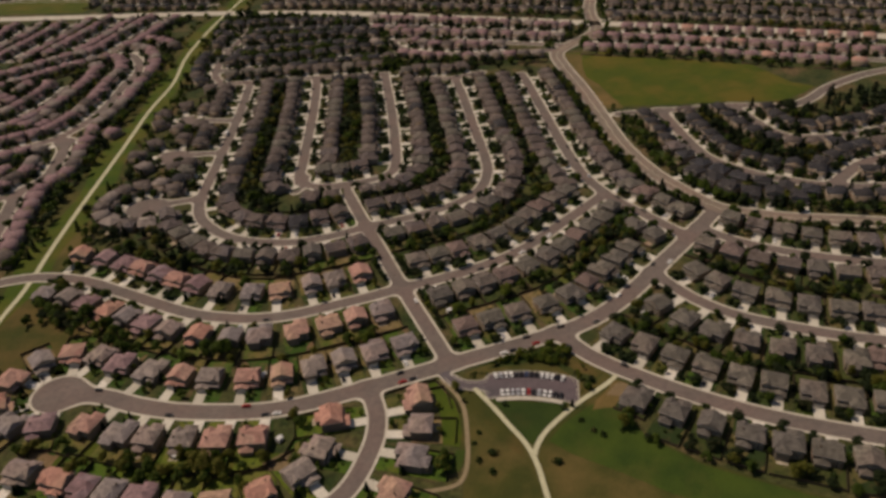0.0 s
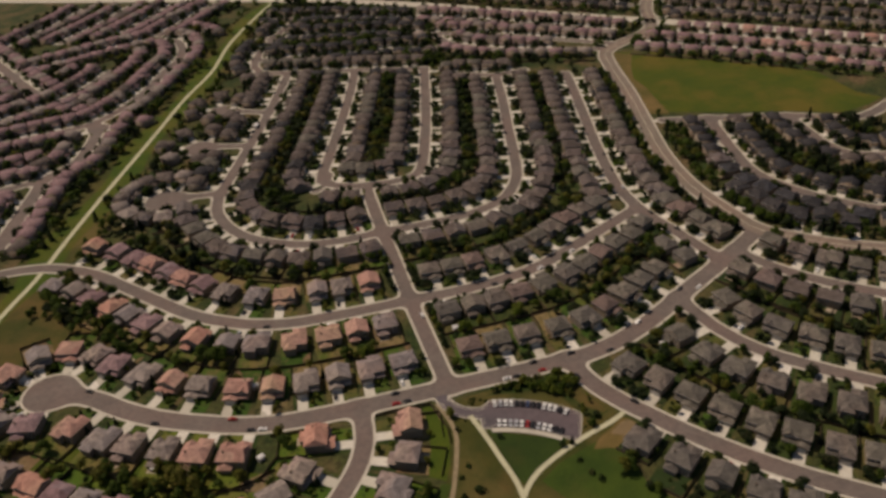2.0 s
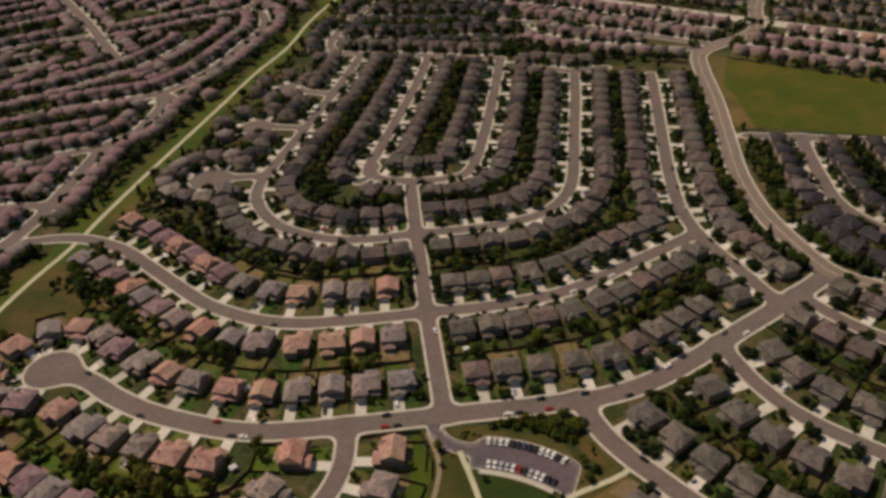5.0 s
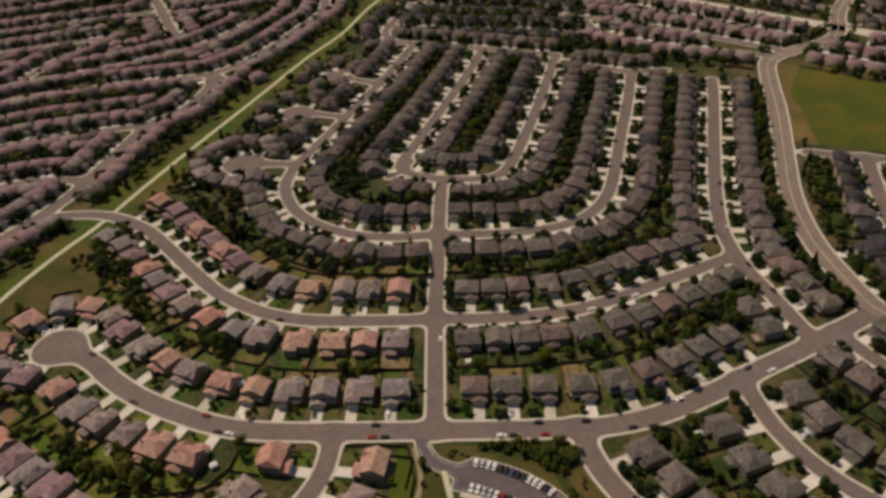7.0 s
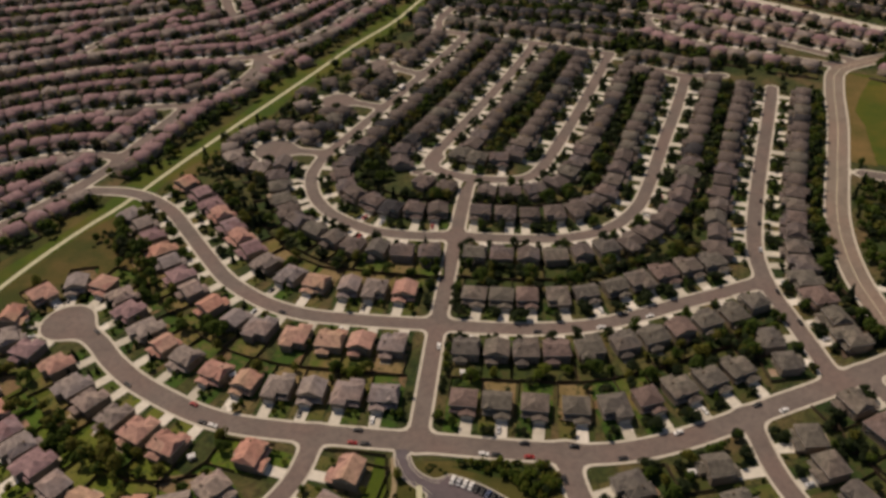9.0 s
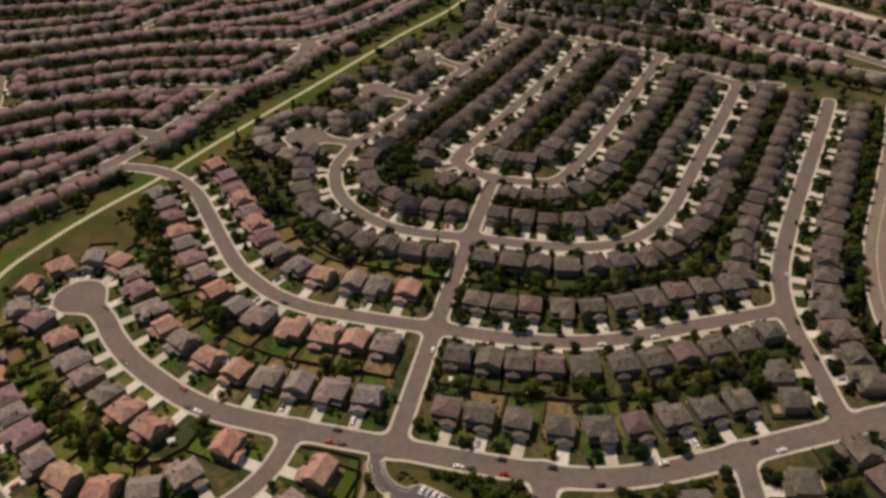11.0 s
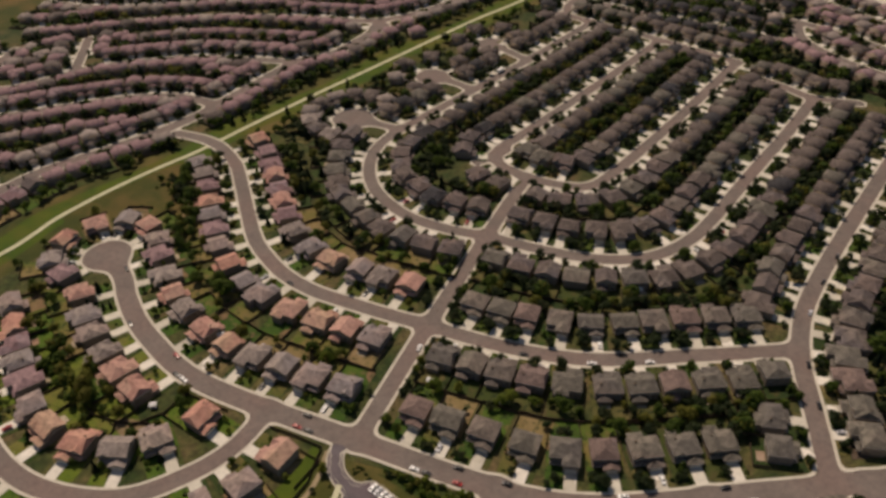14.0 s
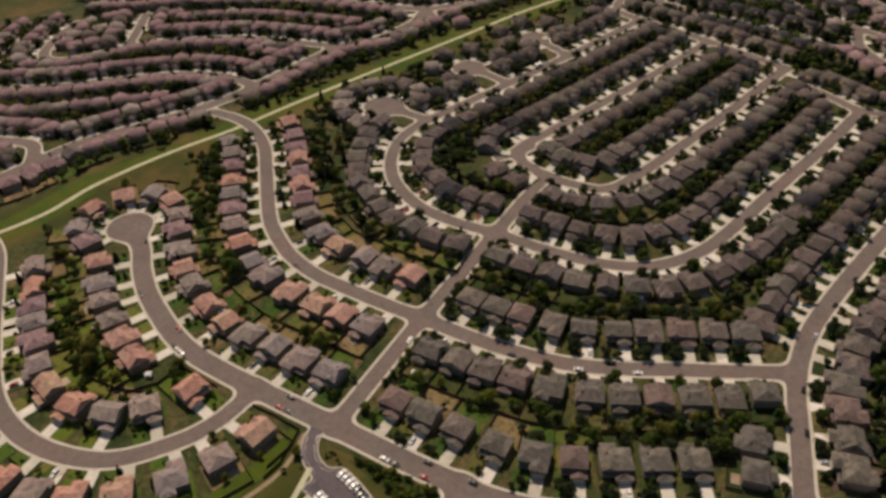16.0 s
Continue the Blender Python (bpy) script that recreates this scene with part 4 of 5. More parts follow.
far_v, fence_items = {k: ([], []) for k in ("drive", "lawn", "yard")}, []
for n, (x, y, yaw, fam, k, front) in enumerate(PLACED):
    m = pose(x, y, 0, 0, 0, yaw)
    w, side = DESIGNS[k][0], DESIGNS[k][1]
    gm = side * (w / 2 - 3.65)
    near_end = -front + 1.45
    a, b = (-8.0, gm - 2.9) if side > 0 else (gm + 2.9, 8.0)
    c, d = (gm + 2.9, 8.0) if side > 0 else (-8.0, gm - 2.9)
    back = m @ Vector((0, 13, 0))
    room = field_at(FIELD, back.x, back.y) > 3
    depth = plot_depth(n, m)
    z = 0.09 + 0.012 * (n % 5)
    rects = [("drive", (gm - 2.7, gm + 2.7, near_end - 0.35, -7.0), 0.20, DRIVE, "driveway", "pale concrete driveway to a garage", "driveway"),
             ("lawn", (a, b, near_end, -3.6), 0.12, LAWN, "front_lawn", "small front lawn beside a driveway", "lawn"),
             ("lawn", (c, d, near_end, -3.6), 0.11, LAWN, "front_lawn", "narrow strip of front lawn", "lawn")]
    if room:
        rects.append(("yard", (-8.1, 8.1, -3.4, depth), z, YARD, "back_yard", "fenced back yard of grass and bare soil", "yard"))
    for key, rect, zz, mat, name, label, cat in rects:
        if key in ("lawn", "yard") and x < -40 and y < -72:
            mat, label = LUSH, label.replace("grass and bare soil", "green watered lawn")
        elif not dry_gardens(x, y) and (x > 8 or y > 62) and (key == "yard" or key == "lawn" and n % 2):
            # plots outside the sunny gardens take the colour with shade painted in
            mat, label = SHADY, label.replace("grass and bare soil", "shade-darkened grass and dry patches")
        if n < NEAR and not (key == "lawn" and zz < 0.115):
            plot_thing(name, m, rect, zz, mat, label, cat)
        else:
            slab(*far_v[key], m, *rect, zz)
    if room:
        if n < NEAR and n % 5 in (0, 3):
            plot_thing("patio", m, (-side * 2.2 - 2.6, -side * 2.2 + 2.6, 9.5 if DESIGNS[k][4] else 6.7, 11.4 if DESIGNS[k][4] else 10.4), 0.19, PATIO, "small paved patio behind a house", "patio")
        spots = [m @ pose(-8.2, depth - 0.1, 0.05), m @ pose(-8.2, 5.4, 0.05, 0, 0, 90) @ Matrix.Diagonal(((depth - 5.4) / 12.2, 1, 1, 1))]
        if n < 180:
            fence = tagged(new("fence"), "dark weathered board fence round a back yard", "fence", "garden fences")
            fence.matrix_basis = spots[0]
            part("panel", REAR, fence)
            part("panel", SIDE, fence).matrix_basis = spots[0].inverted() @ spots[1]
        elif n % 5 not in (1, 4):
            fence_items += [(REAR_FAR, spots[0]), (SIDE_FAR, spots[1])]
for line in ([(-41, -88.6), (-25, -88.9), (-12.5, -90.0)], [(-93, -85.2), (-78, -86.8), (-64, -87.6)], [(-12.5, -90.0), (-11, -100), (-9, -108), (-10.5, -118)]):
    long_fence = tagged(new("fence"), "dark brown board fence beside the pavement", "fence", "garden fences")
    long_fence.matrix_basis = pose(*line[0], 0.05)
    for (ax, ay), (bx, by) in zip(line[:-1], line[1:]):
        length = math.hypot(bx - ax, by - ay)
        panel = part("panel", fence_panel(length), long_fence)
        panel.matrix_basis = pose(ax - line[0][0], ay - line[0][1], 0, 0, 0, math.degrees(math.atan2(by - ay, bx - ax)))
# the far lawns and yards all carry the painted shade
tagged(new("front_lawns", raw("front_lawns", *far_v["lawn"], SHADY)), "small front lawns with shade in their colour and dry patches", "lawn", kind="stuff")
tagged(new("back_yards", raw("back_yards", *far_v["yard"], SHADY)), "back yards of shade-darkened grass, bark and bare soil", "yard", kind="stuff")
tagged(new("driveways", raw("driveways", *far_v["drive"], DRIVE)), "pale concrete driveways to the garages", "driveway", kind="stuff")
tagged(new("fences", merged("fences", fence_items, [FENCE])), "dark board fences between the back yards", "fence", kind="stuff")

# ---------------------------------------------------------------- trees
def crown_mesh(name, rnd, rx, rz, cz, leaves, size, mat, cone=False):
    """A crown of many leaf clumps round a few limbs, uneven, with gaps."""
    bm = bmesh.new()
    lumps = []
    for _ in range(9):
        a, u = rnd.uniform(0, math.tau), rnd.uniform(-0.8, 1.0)
        r = math.sqrt(max(0.0, 1 - u * u)) * rnd.uniform(0.35, 0.75)
        lumps.append(Vector((math.cos(a) * r * rx, math.sin(a) * r * rx, cz + u * rz * 0.62)))
    for _ in range(leaves):
        if cone:
            u = rnd.random() ** 1.3
            a, r = rnd.uniform(0, math.tau), rx * (1 - u) * rnd.uniform(0.55, 1.05)
            c = Vector((math.cos(a) * r, math.sin(a) * r, cz - rz + 2 * rz * u))
            nrm = Vector((math.cos(a), math.sin(a), 0.7))
        else:
            d = Vector((rnd.gauss(0, 1), rnd.gauss(0, 1), rnd.gauss(0.25, 0.9))).normalized()
            c = rnd.choice(lumps) + Vector((d.x * rx * 0.45, d.y * rx * 0.45, d.z * rz * 0.42)) * rnd.uniform(0.7, 1.1)
            nrm = d + Vector((0, 0, 0.55))
        nrm = (nrm + Vector((rnd.gauss(0, 0.35), rnd.gauss(0, 0.35), rnd.gauss(0, 0.35)))).normalized()
        t = nrm.orthogonal().normalized()
        t.rotate(Matrix.Rotation(rnd.uniform(0, math.tau), 3, nrm))
        b = nrm.cross(t)
        s = size * rnd.uniform(0.6, 1.3)
        tip = nrm * s * 0.25
        bm.faces.new([bm.verts.new(c + t * s), bm.verts.new(c + b * s * 0.8 + tip), bm.verts.new(c - t * s), bm.verts.new(c - b * s * 0.8 + tip)])
    return mesh_of(name, bm, mat)


def trunk_mesh(rnd, height, r):
    bm = bmesh.new()

    def limb(a, b, r0, r1, n=6):
        d = (b - a).normalized()
        t = d.orthogonal().normalized()
        s = d.cross(t)
        rings = [[bm.verts.new(p + (t * math.cos(k * math.tau / n) + s * math.sin(k * math.tau / n)) * rr) for k in range(n)] for p, rr in ((a, r0), (b, r1))]
        for k in range(n):
            bm.faces.new((rings[0][k], rings[0][(k + 1) % n], rings[1][(k + 1) % n], rings[1][k]))

    top = Vector((rnd.uniform(-0.2, 0.2), rnd.uniform(-0.2, 0.2), height))
    limb(Vector((0, 0, 0)), top, r, r * 0.5)
    for k in range(4):
        a = k * 1.6 + rnd.random()
        start = top * rnd.uniform(0.6, 0.95)
        limb(start, start + Vector((math.cos(a) * height * 0.45, math.sin(a) * height * 0.45, height * 0.5)), r * 0.4, r * 0.12, 4)
    return mesh_of("trunk", bm, BARK)


trnd = random.Random(11)
KINDS = []
for name, label, rx, rz, cz, leaves, size, mat, cone, th, tr in (
    ("tree", "round leafy garden tree with a dense green crown", 2.9, 2.9, 4.2, 260, 0.62, LEAF, False, 3.2, 0.20),
    ("tree", "broad leafy tree with an uneven dark crown", 3.8, 3.2, 4.8, 320, 0.72, LEAF, False, 3.6, 0.26),
    ("tree", "slim young street tree with a small crown", 1.7, 2.3, 3.6, 170, 0.45, LEAF, False, 2.6, 0.12),
    ("conifer", "dark pointed conifer in a garden", 2.2, 4.0, 4.4, 300, 0.55, NEEDLE, True, 3.0, 0.18),
    ("shrub", "low spreading garden shrub", 1.6, 1.0, 0.9, 120, 0.42, BUSH, False, 0.6, 0.08),
    ("tree", "wide olive-green tree with a thin uneven crown", 3.5, 2.7, 4.4, 230, 0.66, OLIVE, False, 3.2, 0.22),
    ("tree", "dark brownish-green garden tree with a ragged crown", 3.1, 2.9, 4.3, 260, 0.64, DUSKY, False, 3.2, 0.2),
):
    trunk = new(name, trunk_mesh(trnd, th, tr))
    part("crown", crown_mesh("crown", trnd, rx, rz, cz, int(leaves * 1.45), size * 0.86, mat, cone), trunk)
    tagged(trunk, label, name, "garden planting")
    KINDS.append([trunk, False, crown_mesh("mid_crown", trnd, rx, rz, cz, leaves // 3, size * 1.5, mat, cone), crown_mesh("far_crown", trnd, rx, rz, cz, leaves // 8, size * 2.3, mat, cone)])

TREES = []


def plant(x, y, kind, s):
    if field_at(FIELD, x, y) > 2.2 and field_at(LOT_FIELD, x, y) > 1.5 and np.hypot(*(PATH_LINE - (x, y)).T).min() > 9.0 and not (268 < x < 330 and 168 < y < 345):
        TREES.append((x, y, kind, s, trnd.uniform(0, 360)))


def clear_of_houses(x, y, gap=9.6):
    return all(abs(x - p[0]) > gap or abs(y - p[1]) > gap or math.hypot(x - p[0], y - p[1]) > gap for p in PLACED)


for x, y, yaw, fam, k, front in PLACED:
    m = pose(x, y, 0, 0, 0, yaw)
    side = DESIGNS[k][1]
    dist = math.hypot(x, y + 60)
    dark, open_yards = x > 8 or y > 62, -95 < x < 5 and -75 < y < 5
    for _ in range(3 if dist > 420 else trnd.choice((0, 1, 1, 2) if dry_gardens(x, y) else (1, 2, 2, 3) if 8 < x < 55 and -40 < y < 0 else (3, 4, 4, 5) if dark and x > 8 and y < 62 else (3, 4, 4, 5) if dark else (0, 0, 0, 1) if open_yards else (1, 1, 2, 2))):
        p = m @ Vector((trnd.uniform(-8, 8), trnd.uniform(9.0, 22), 0))
        if clear_of_houses(p.x, p.y, 8.0):
            plant(p.x, p.y, trnd.choice((6, 6, 6, 1, 3, 4, 5) if y > 60 or x > 180 else (0, 6, 1, 6, 6, 4, 5) if x > 8 else (0, 0, 1, 1, 4, 5)), trnd.uniform(0.65, 1.25))
    for _ in range(trnd.choice((1, 1, 2)) if dark else trnd.random() < (0.35 if x < -200 and y > 60 else 0.75)):
        p = m @ Vector((-side * trnd.uniform(1.0, 7.5), -front + trnd.uniform(2.4, 6.0), 0))
        plant(p.x, p.y, trnd.choice((6, 6, 6, 0)) if dark else trnd.choice((0, 0, 2, 3, 4, 5)), trnd.uniform(0.65, 1.1) if dark else trnd.uniform(0.45, 0.85))
    for _ in range((trnd.choice((3, 4, 5)) if dark else trnd.choice((1, 2, 2, 3))) if dist < 420 else 1):
        p = m @ Vector((-side * trnd.uniform(0.2, 7.4), trnd.uniform(-front + 3.0, -6.4) if dark else trnd.uniform(-9.5, -6.4), 0))
        plant(p.x, p.y, trnd.choice((4, 4, 4, 6, 2) if dark else (4, 4, 2, 2, 3)), trnd.uniform(0.5, 0.95))
    if dark and dist < 420 and trnd.random() < 0.6:
        p = m @ Vector((side * trnd.uniform(6.6, 8.2), -front + trnd.uniform(3.0, 6.0), 0))
        plant(p.x, p.y, trnd.choice((6, 4, 4)), trnd.uniform(0.5, 0.8))
    if dist < 460 and trnd.random() < 0.7:
        p = m @ Vector((trnd.choice((-7.8, 7.8)), trnd.uniform(-3, 8), 0))
        if clear_of_houses(p.x, p.y, 7.4):
            plant(p.x, p.y, trnd.choice((2, 3, 4)), trnd.uniform(0.6, 0.9))


def grove(poly, count, kinds, lo=0.7, hi=1.3):
    p = np.array(poly)
    for _ in range(count):
        x, y = trnd.uniform(*sorted((p[:, 0].min(), p[:, 0].max()))), trnd.uniform(p[:, 1].min(), p[:, 1].max())
        size = trnd.uniform(lo, hi)
        if inside(poly, x, y) and clear_of_houses(x, y, 7.4 + 2.0 * max(0.0, size - 0.7)):
            plant(x, y, trnd.choice(kinds), size)


grove([(-226, 96), (-205, 100), (-150, 40), (-118, 5), (-92, -18), (-104, -36), (-140, -8), (-180, 34), (-215, 60)], 110, (0, 1, 1, 4, 5), 0.8, 1.5)
grove([(-50, -37), (-30, -37), (-30, -46), (-50, -46)], 9, (0, 1, 1), 0.6, 0.95)
grove([(6.2, -70), (9, -70), (9, -12), (6.2, -12)], 26, (6, 6, 4, 0), 0.6, 0.95)
grove([(6.2, 10), (9, 10), (9, 72), (6.2, 72)], 26, (6, 6, 4, 0), 0.6, 0.95)
grove([(-9, 10), (-6.2, 10), (-6.2, 72), (-9, 72)], 14, (6, 4, 0), 0.6, 0.9)
grove([(-10, -69), (-6.2, -69), (-6.2, -50), (-10, -50)], 6, (6, 4, 0), 0.6, 0.9)
grove([(-190, -45), (-140, -80), (-100, -105), (-80, -115), (-110, -130), (-150, -128), (-195, -100), (-225, -70)], 46, (0, 0, 5, 5, 4), 0.8, 1.5)
grove([(16, -91.5), (40, -88.5), (60, -89), (65, -96), (60, -107), (54, -108), (44, -100), (30, -95)], 260, (0, 2, 2, 5, 4, 4, 6), 0.45, 0.9)
grove([(55, -116), (60, -116), (66, -126), (50, -134), (45, -133), (52, -126)], 50, (4, 4, 6, 2), 0.5, 0.9)
grove([(57, -96), (60, -97), (67, -116), (64, -120)], 20, (4, 2), 0.5, 0.8)
grove([(-186, -92), (-162, -74), (-150, -100), (-174, -112)], 34, (1, 0, 0, 0, 5), 0.8, 1.3)
grove([(-4, -92), (0, -93), (3, -97), (4, -104), (0, -108), (-3, -100)], 40, (4, 4, 6), 0.5, 0.8)
grove([(115, -85), (133, -67), (145, -63), (135, -81)], 30, (6, 4, 1), 0.6, 1.0)
grove([(-66, 158), (-52, 160), (-50, 144), (-60, 138), (-70, 146)], 26, (6, 6, 1), 0.7, 1.1)
grove([(104, 402), (118, 362), (150, 342), (166, 354), (140, 388)], 90, (6, 1, 3), 0.8, 1.3)
grove([(168, 34), (174, 38), (177, 22), (172, 14), (162, 36)], 26, (6, 4, 2), 0.6, 0.9)
grove([(-515, 285), (-470, 300), (-455, 262), (-480, 235), (-515, 250)], 60, (6, 1, 3), 0.9, 1.4)
grove([(2, -92), (12, -93), (16, -97), (8, -98)], 14, (4,), 0.6, 1.0)
grove([(74, -138), (86, -150), (110, -190), (140, -222), (128, -226), (96, -196), (76, -160)], 70, (0, 1, 4), 0.6, 1.1)
grove([(-222, 62), (-204, 96), (-180, 80), (-150, 42), (-160, 24), (-190, 30)], 70, (0, 1, 1, 4))
grove([(290, 140), (300, 100), (292, 60), (330, 20), (420, 30), (520, 40), (520, 100), (470, 120), (415, 105), (370, 130)], 380, (6, 6, 3, 3), 0.8, 1.3)
grove([(300, -50), (420, -90), (520, -60), (520, 10), (380, 20), (330, 0)], 240, (6, 6, 3, 3), 0.8, 1.3)
for i in range(6, len(LANE) - 30):
    for sd in (1, -1):
        t = LANE[i + 1] - LANE[i]
        t = t / np.linalg.norm(t)
        p = LANE[i] + np.array([-t[1], t[0]]) * sd * trnd.uniform(10, 17)
        if clear_of_houses(*p, 7.5) and not inside(PLAY_FIELD, *p) and trnd.random() < 0.75:
            plant(*p, trnd.choice((0, 1, 3, 4)), trnd.uniform(0.7, 1.1))
grove([(-40, 392), (40, 382), (120, 372), (180, 330), (245, 306), (262, 330), (190, 372), (120, 410), (40, 425), (-45, 425)], 420, (6, 6, 1, 3))
grove([(-60, 430), (150, 420), (150, 560), (0, 690), (-30, 640)], 900, (6, 6, 1, 3), 0.8, 1.3)
for i in range(0, len(PATH_LINE) - 1, 2):
    for sd in (1, -1):
        t = PATH_LINE[i + 1] - PATH_LINE[i]
        t = t / np.linalg.norm(t)
        p = PATH_LINE[i] + np.array([-t[1], t[0]]) * sd * trnd.uniform(18, 25)
        if clear_of_houses(*p, 7.5) and PATH_LINE[i][1] > 60:
            plant(*p, trnd.choice((0, 1, 4, 4)), trnd.uniform(0.6, 1.1))
for x, y, k, size in ((-135, -102, 5, 1.7), (-130, -107, 5, 1.4), (-140, -97, 5, 1.3), (-146, -103, 1, 1.3), (158.7, 0, 0, 1.4), (161, 5, 0, 1.0), (156.8, -10, 0, 1.1), (19, -167, 4, 1.5), (-7, -134, 4, 1.4), (-12, -140, 4, 1.3), (-6, -149, 4, 1.6), (-14, -151, 4, 1.2), (-11, -160, 4, 1.3), (48, -161, 4, 1.2), (43, -148, 4, 1.0), (45, -156, 4, 1.1), (-4.5, -101, 6, 0.7), (-5, -111, 6, 0.6),
                      (49, -133, 4, 1.4), (13, -122, 6, 0.7), (39, -137, 6, 0.8), (58, -128, 4, 1.5), (44, -137, 3, 0.6)):
    plant(x, y, k, size)
TREES.sort(key=lambda p: math.hypot(p[0], (p[1] + 70) * 1.15))
tree_items = []
for n, (x, y, k, s, turn) in enumerate(TREES):
    m = pose(x, y, 0.0, 0, 0, turn) @ Matrix.Scale(s, 4)
    entry = KINDS[k]
    if n < 300:
        if entry[1]:
            copy_thing(entry[0], m)
        else:
            entry[0].matrix_basis, entry[1] = m, True
    else:
        away = math.hypot(x, y + 60)
        tree_items.append((entry[0].children[0].data if away < 270 else entry[2] if away < 480 else entry[3], m))
woods = new("garden_trees", merged("garden_trees", tree_items, [LEAF, NEEDLE, BUSH, OLIVE, DUSKY]))
tagged(woods, "mass of green garden trees and shrubs between the houses", "trees", kind="stuff")

# ---------------------------------------------------------------- cars
def car(paint, label):
    """A saloon that faces +x: body, cabin glass, wheels with rims, lamps."""
    root = new("car")
    tagged(root, label, "car", "parked cars")
    bm = bmesh.new()
    side = [(-2.2, 0.35), (-2.25, 0.75), (-2.1, 0.98), (-1.55, 1.05), (-1.0, 1.44), (0.35, 1.46), (1.05, 1.02), (1.95, 0.88), (2.25, 0.66), (2.2, 0.35)]
    a = [bm.verts.new((x, -0.9 + max(0, z - 1.0) * 0.35, z)) for x, z in side]
    b = [bm.verts.new((x, 0.9 - max(0, z - 1.0) * 0.35, z)) for x, z in side]
    bm.faces.new(a), bm.faces.new(b[::-1])
    for i in range(len(side)):
        j = (i + 1) % len(side)
        bm.faces.new((a[j], a[i], b[i], b[j]))
    body = part("body", mesh_of("body", bm, paint), root)
    bm = bmesh.new()
    for p in ([(-1.50, 1.075), (-1.03, 1.40)], [(1.0, 1.075), (0.42, 1.43)]):
        (x0, z0), (x1, z1) = p
        out = -0.02 if x0 < 0 else 0.02
        v = [bm.verts.new(c) for c in ((x0 + out, -0.78, z0), (x0 + out, 0.78, z0), (x1 + out, 0.68, z1 + 0.01), (x1 + out, -0.68, z1 + 0.01))]
        bm.faces.new(v)
    for sd in (-1, 1):
        v = [bm.verts.new(c) for c in ((-1.3, sd * 0.885, 1.07), (0.9, sd * 0.885, 1.07), (0.3, sd * 0.765, 1.40), (-0.95, sd * 0.765, 1.40))]
        bm.faces.new(v)
    part("window", mesh_of("window", bm, CARGLASS), root)
    for x in (-1.35, 1.4):
        for sd in (-1, 1):
            bm = bmesh.new()
            bmesh.ops.create_cone(bm, cap_ends=True, segments=12, radius1=0.33, radius2=0.33, depth=0.22, matrix=pose(x, sd * 0.84, 0.33, 90))
            wheel = part("wheel", mesh_of("wheel", bm, TYRE), root)
            bm = bmesh.new()
            bmesh.ops.create_cone(bm, cap_ends=True, segments=10, radius1=0.2, radius2=0.2, depth=0.02, matrix=pose(x, sd * 0.955, 0.33, 90))
            part("rim", mesh_of("rim", bm, LAMP), wheel, "bright metal rim")
    for sd in (-1, 1):
        bm = bmesh.new()
        box(bm, 2.12, 2.27, sd * 0.62 - 0.2, sd * 0.62 + 0.2, 0.62, 0.78, 0, True)
        part("headlight", mesh_of("headlight", bm, LAMP), root)
    return root


def paint(name, c):
    m = Nodes(name, 0.42)
    m.colour(m.mix(1.0, c, m.ramp(m.noise(1.0), [(0.3, (0.88,) * 3), (0.7, (1,) * 3)]), "MULTIPLY"))
    m.bsdf.inputs["Coat Weight"].default_value = 0.25
    m.bsdf.inputs["Coat Roughness"].default_value = 0.25
    return m.mat


CARS = {k: [car(paint(k + "_paint", c), k + " saloon car parked by the kerb"), False] for k, c in (("white", (0.78, 0.78, 0.76)), ("silver", (0.45, 0.46, 0.48)), ("black", (0.02, 0.02, 0.022)), ("red", (0.32, 0.02, 0.018)), ("blue", (0.05, 0.07, 0.14)))}


def park(colour, x, y, yaw, z=0.05):
    entry, m = CARS[colour], pose(x, y, z, 0, 0, yaw)
    if entry[1]:
        copy_thing(entry[0], m)
    else:
        entry[0].matrix_basis, entry[1] = m, True


def camper():
    """A long white motor home that faces +x: body with a cab, windows, wheels."""
    root = tagged(new("camper_van"), "long white motor home parked at the kerb", "camper", "parked campers")
    bm = bmesh.new()
    side = [(-3.6, 0.5), (-3.7, 2.9), (-3.5, 3.05), (2.6, 3.05), (3.1, 2.6), (3.2, 1.7), (3.9, 1.3), (4.0, 0.5)]
    a, b = [bm.verts.new((x, -1.2, z)) for x, z in side], [bm.verts.new((x, 1.2, z)) for x, z in side]
    bm.faces.new(a), bm.faces.new(b[::-1])
    for i in range(len(side)):
        bm.faces.new((a[(i + 1) % len(side)], a[i], b[i], b[(i + 1) % len(side)]))
    part("body", mesh_of("body", bm, CARS["white"][0].children[0].data.materials[0]), root)
    for sd in (-1, 1):
        for x in (-2.4, -0.4, 1.5):
            bm = bmesh.new()
            box(bm, x - 0.6, x + 0.6, sd * 1.21 - 0.02, sd * 1.21 + 0.02, 1.7, 2.4, 0, True)
            part("window", mesh_of("window", bm, CARGLASS), root)
        for x in (-2.2, 2.6):
            bm = bmesh.new()
            bmesh.ops.create_cone(bm, cap_ends=True, segments=12, radius1=0.42, radius2=0.42, depth=0.26, matrix=pose(x, sd * 1.1, 0.42, 90))
            part("wheel", mesh_of("wheel", bm, TYRE), root)
    bm = bmesh.new()
    box(bm, -0.9, 0.1, -0.4, 0.4, 3.04, 3.3)
    part("roof_unit", mesh_of("roof_unit", bm, TRIM), root, "pale box on the roof")
    return root


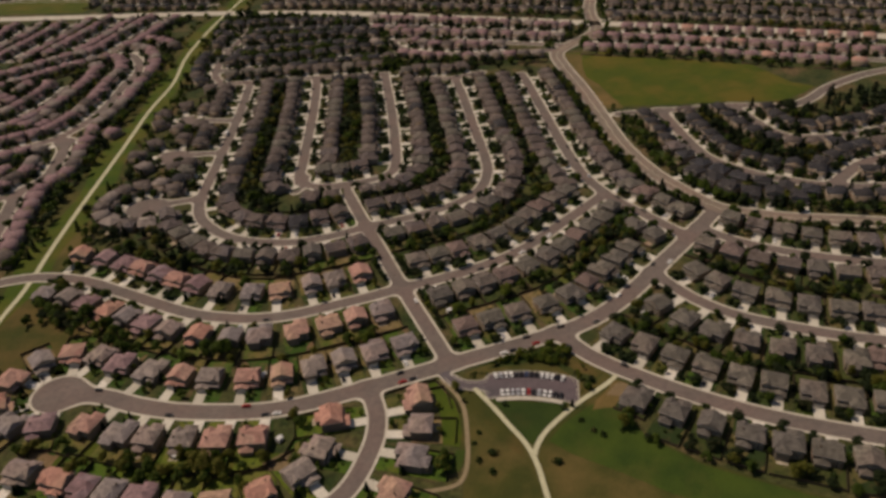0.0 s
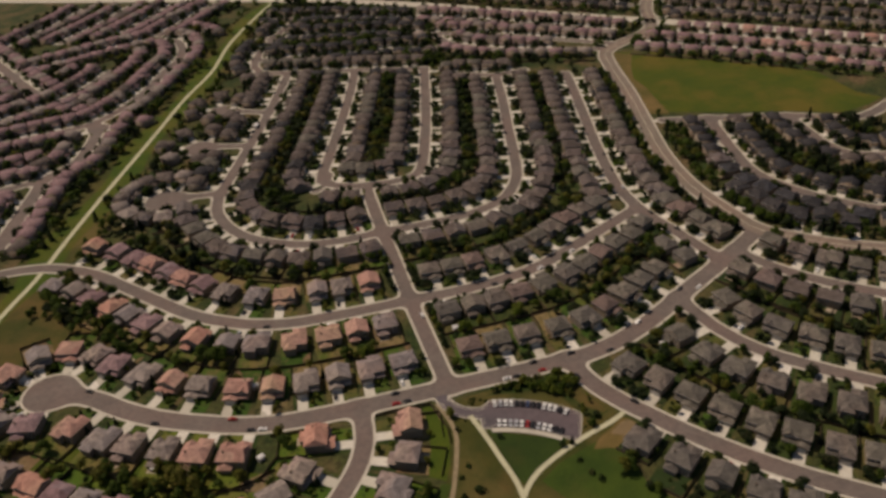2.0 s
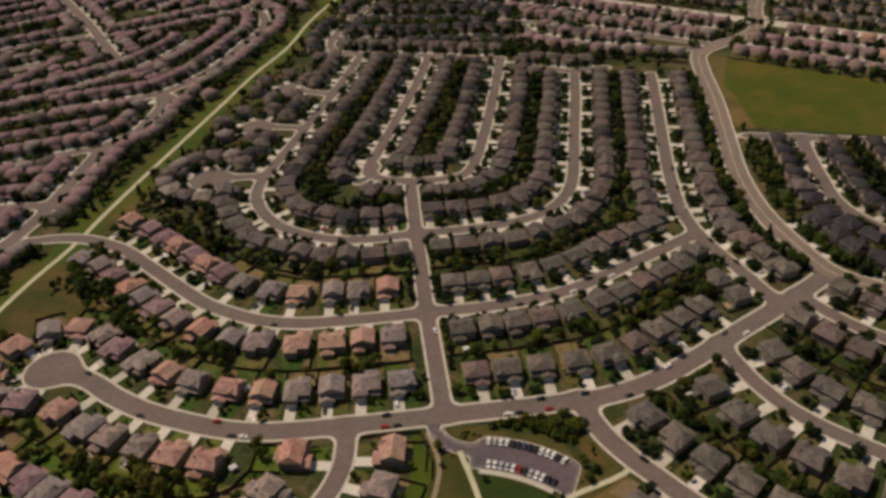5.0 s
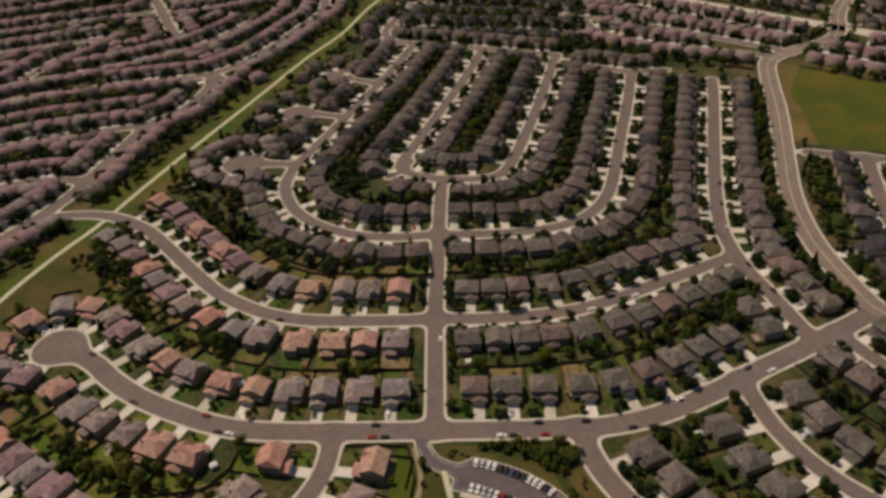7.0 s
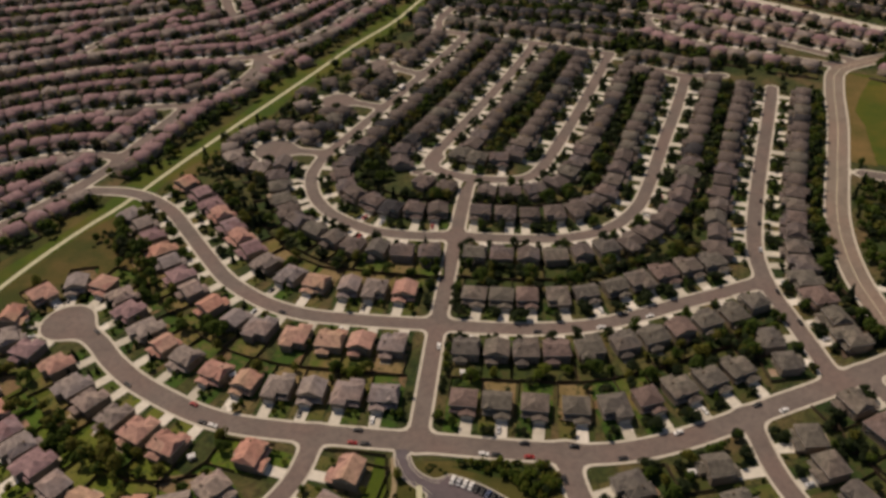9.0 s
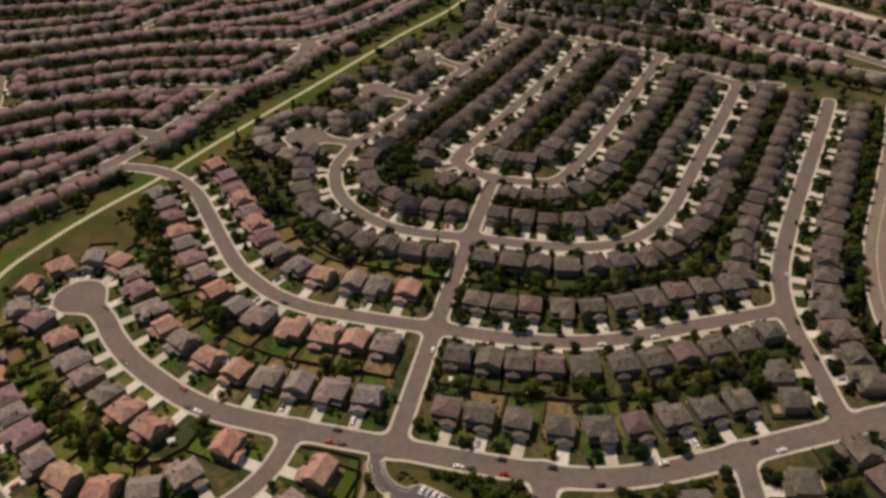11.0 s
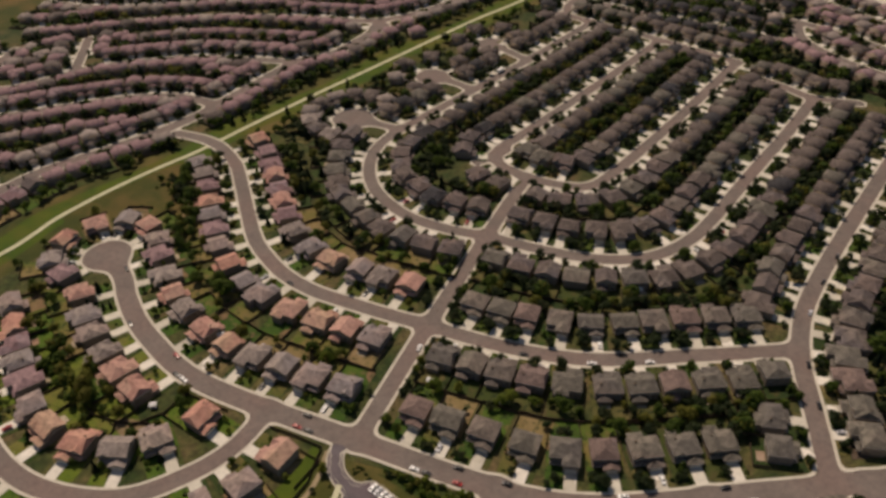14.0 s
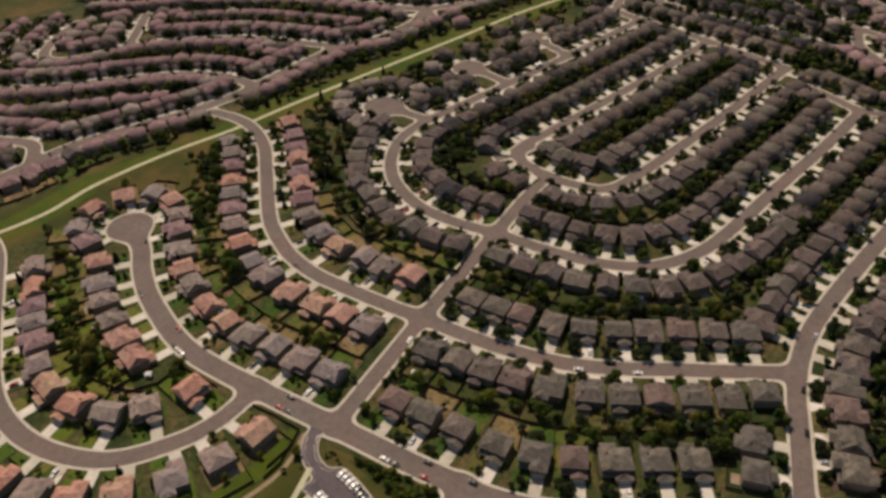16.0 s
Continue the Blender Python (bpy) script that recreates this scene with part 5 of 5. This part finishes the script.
camper().matrix_basis = pose(-64.5, 293, 0.05, 0, 0, 71)
crnd = random.Random(5)
turn = math.degrees(math.atan2(LOT_T[1], LOT_T[0]))
for v, first_u, cols in ((7.0, -17.0, "wswwkkbkkwwwkw"), (-6.8, -13.0, "wwsswrkswwkk")):
    for i, c in enumerate(cols):
        if c != ".":
            u = first_u + 2.75 * i
            x, y = lot_place(u, v - u * u * 0.007)
            park({"w": "white", "s": "silver", "k": "black", "r": "red", "b": "blue"}[c], x, y, turn + (90 if v > 0 else -90) - u * 0.8 + crnd.uniform(-2, 2), 0.10)
for colour, x, y in (("black", -28, -77), ("red", -29, -85), ("black", -23, -85), ("white", 30.5, -86), ("black", 36, -86), ("red", 50.5, -86), ("black", 48, -78.5), ("black", 70, -78), ("black", 91, -83),
                     ("white", 117, -68), ("black", 155, -48), ("white", 166, -50), ("white", 86, 1), ("black", 98, 13.5), ("white", 1.2, -18), ("red", -110, -66), ("black", -102, -77.5), ("white", -96.5, -79), ("black", -149, -57),
                     ("black", 66, -96), ("black", 85, -122), ("black", 188, 13), ("black", 183, 38), ("black", 193.5, 130), ("black", 188, 104), ("silver", 184, 76), ("white", 112, 12), ("black", 53, -5), ("black", -86, 2), ("black", -176, -10)):
    best = min(((np.hypot(*(l - (x, y)).T).min(), k) for k, l in LINES.items()))[1]
    l = LINES[best]
    i = min(int(np.hypot(*(l - (x, y)).T).argmin()), len(l) - 2)
    t = l[i + 1] - l[i]
    t /= np.linalg.norm(t)
    nrm = np.array([-t[1], t[0]])
    sd = 1 if (np.array([x, y]) - l[i]) @ nrm > 0 else -1
    px, py = l[i] + t * ((np.array([x, y]) - l[i]) @ t) + nrm * sd * (STREETS[best][0] - 1.35)
    park(colour, px, py, math.degrees(math.atan2(t[1], t[0])) + (180 if sd > 0 else 0))
for n, (x, y, yaw, fam, k, front) in enumerate(PLACED[:200]):
    if crnd.random() < 0.22:
        w, side = DESIGNS[k][0], DESIGNS[k][1]
        p = pose(x, y, 0, 0, 0, yaw) @ Vector((side * (w / 2 - 3.65) + crnd.choice((-1.2, 1.2)), -front + 5.2, 0))
        park(crnd.choice(("white", "white", "silver", "black", "red")), p.x, p.y, yaw + crnd.choice((90, -90)), 0.2)

# ---------------------------------------------------------------- sheds and the dirt trail
def shed():
    root = new("garden_shed")
    tagged(root, "small white garden shed with a pale roof", "shed", "garden sheds")
    bm = bmesh.new()
    box(bm, -1.5, 1.5, -1.2, 1.2, 0, 2.1)
    part("wall", mesh_of("wall", bm, TRIM), root)
    part("roof", roof_mesh("roof", -1.5, 1.5, -1.2, 1.2, 2.1, 0.8, 0.0, "x", PALE, 0.2), root)
    bm = bmesh.new()
    box(bm, -0.45, 0.45, -1.26, -1.2, 0.05, 1.9, 0, True)
    part("door", mesh_of("door", bm, DOOR), root)
    return root


PALE = plain("pale_metal_roof", (0.75, 0.74, 0.72), 0.4)
first = shed()
first.matrix_basis = pose(-99, -98, 0.1, 0, 0, 30)
for x, y, r in ((119, -89, 15), (-148, -88, -40), (96, 63, 10), (-97, -47, 20), (-151, 250, 30), (17, -37, 5), (54, -38, -8)):
    copy_thing(first, pose(x, y, 0.1, 0, 0, r))
trail = new("trail", raw("trail", *ribbon(smooth([(-9.5, -90), (-8, -97), (-6.4, -105), (-7, -116), (-13, -134), (-20, -150), (-28, -159), (-41, -158), (-56, -152)]), 1.1, 0.12, 0.1), speckled("trail_dirt", [(0.0, (0.32, 0.25, 0.15)), (1.0, (0.38, 0.30, 0.19))], 0.4, 3.0)))
tagged(trail, "narrow tan dirt trail behind the gardens", "path", kind="structure")
strip = [lot_place(u, -11.2 - u * u * 0.007) for u in np.linspace(-16, 18, 14)]
side_walk = new("pavement", raw("pavement", *ribbon(np.array(strip), 1.1, 0.24, 0.2), CONCRETE))
tagged(side_walk, "pale curved pavement on the park side of the car park", "pavement", kind="structure")
print("houses", len(PLACED), "trees", len(TREES))
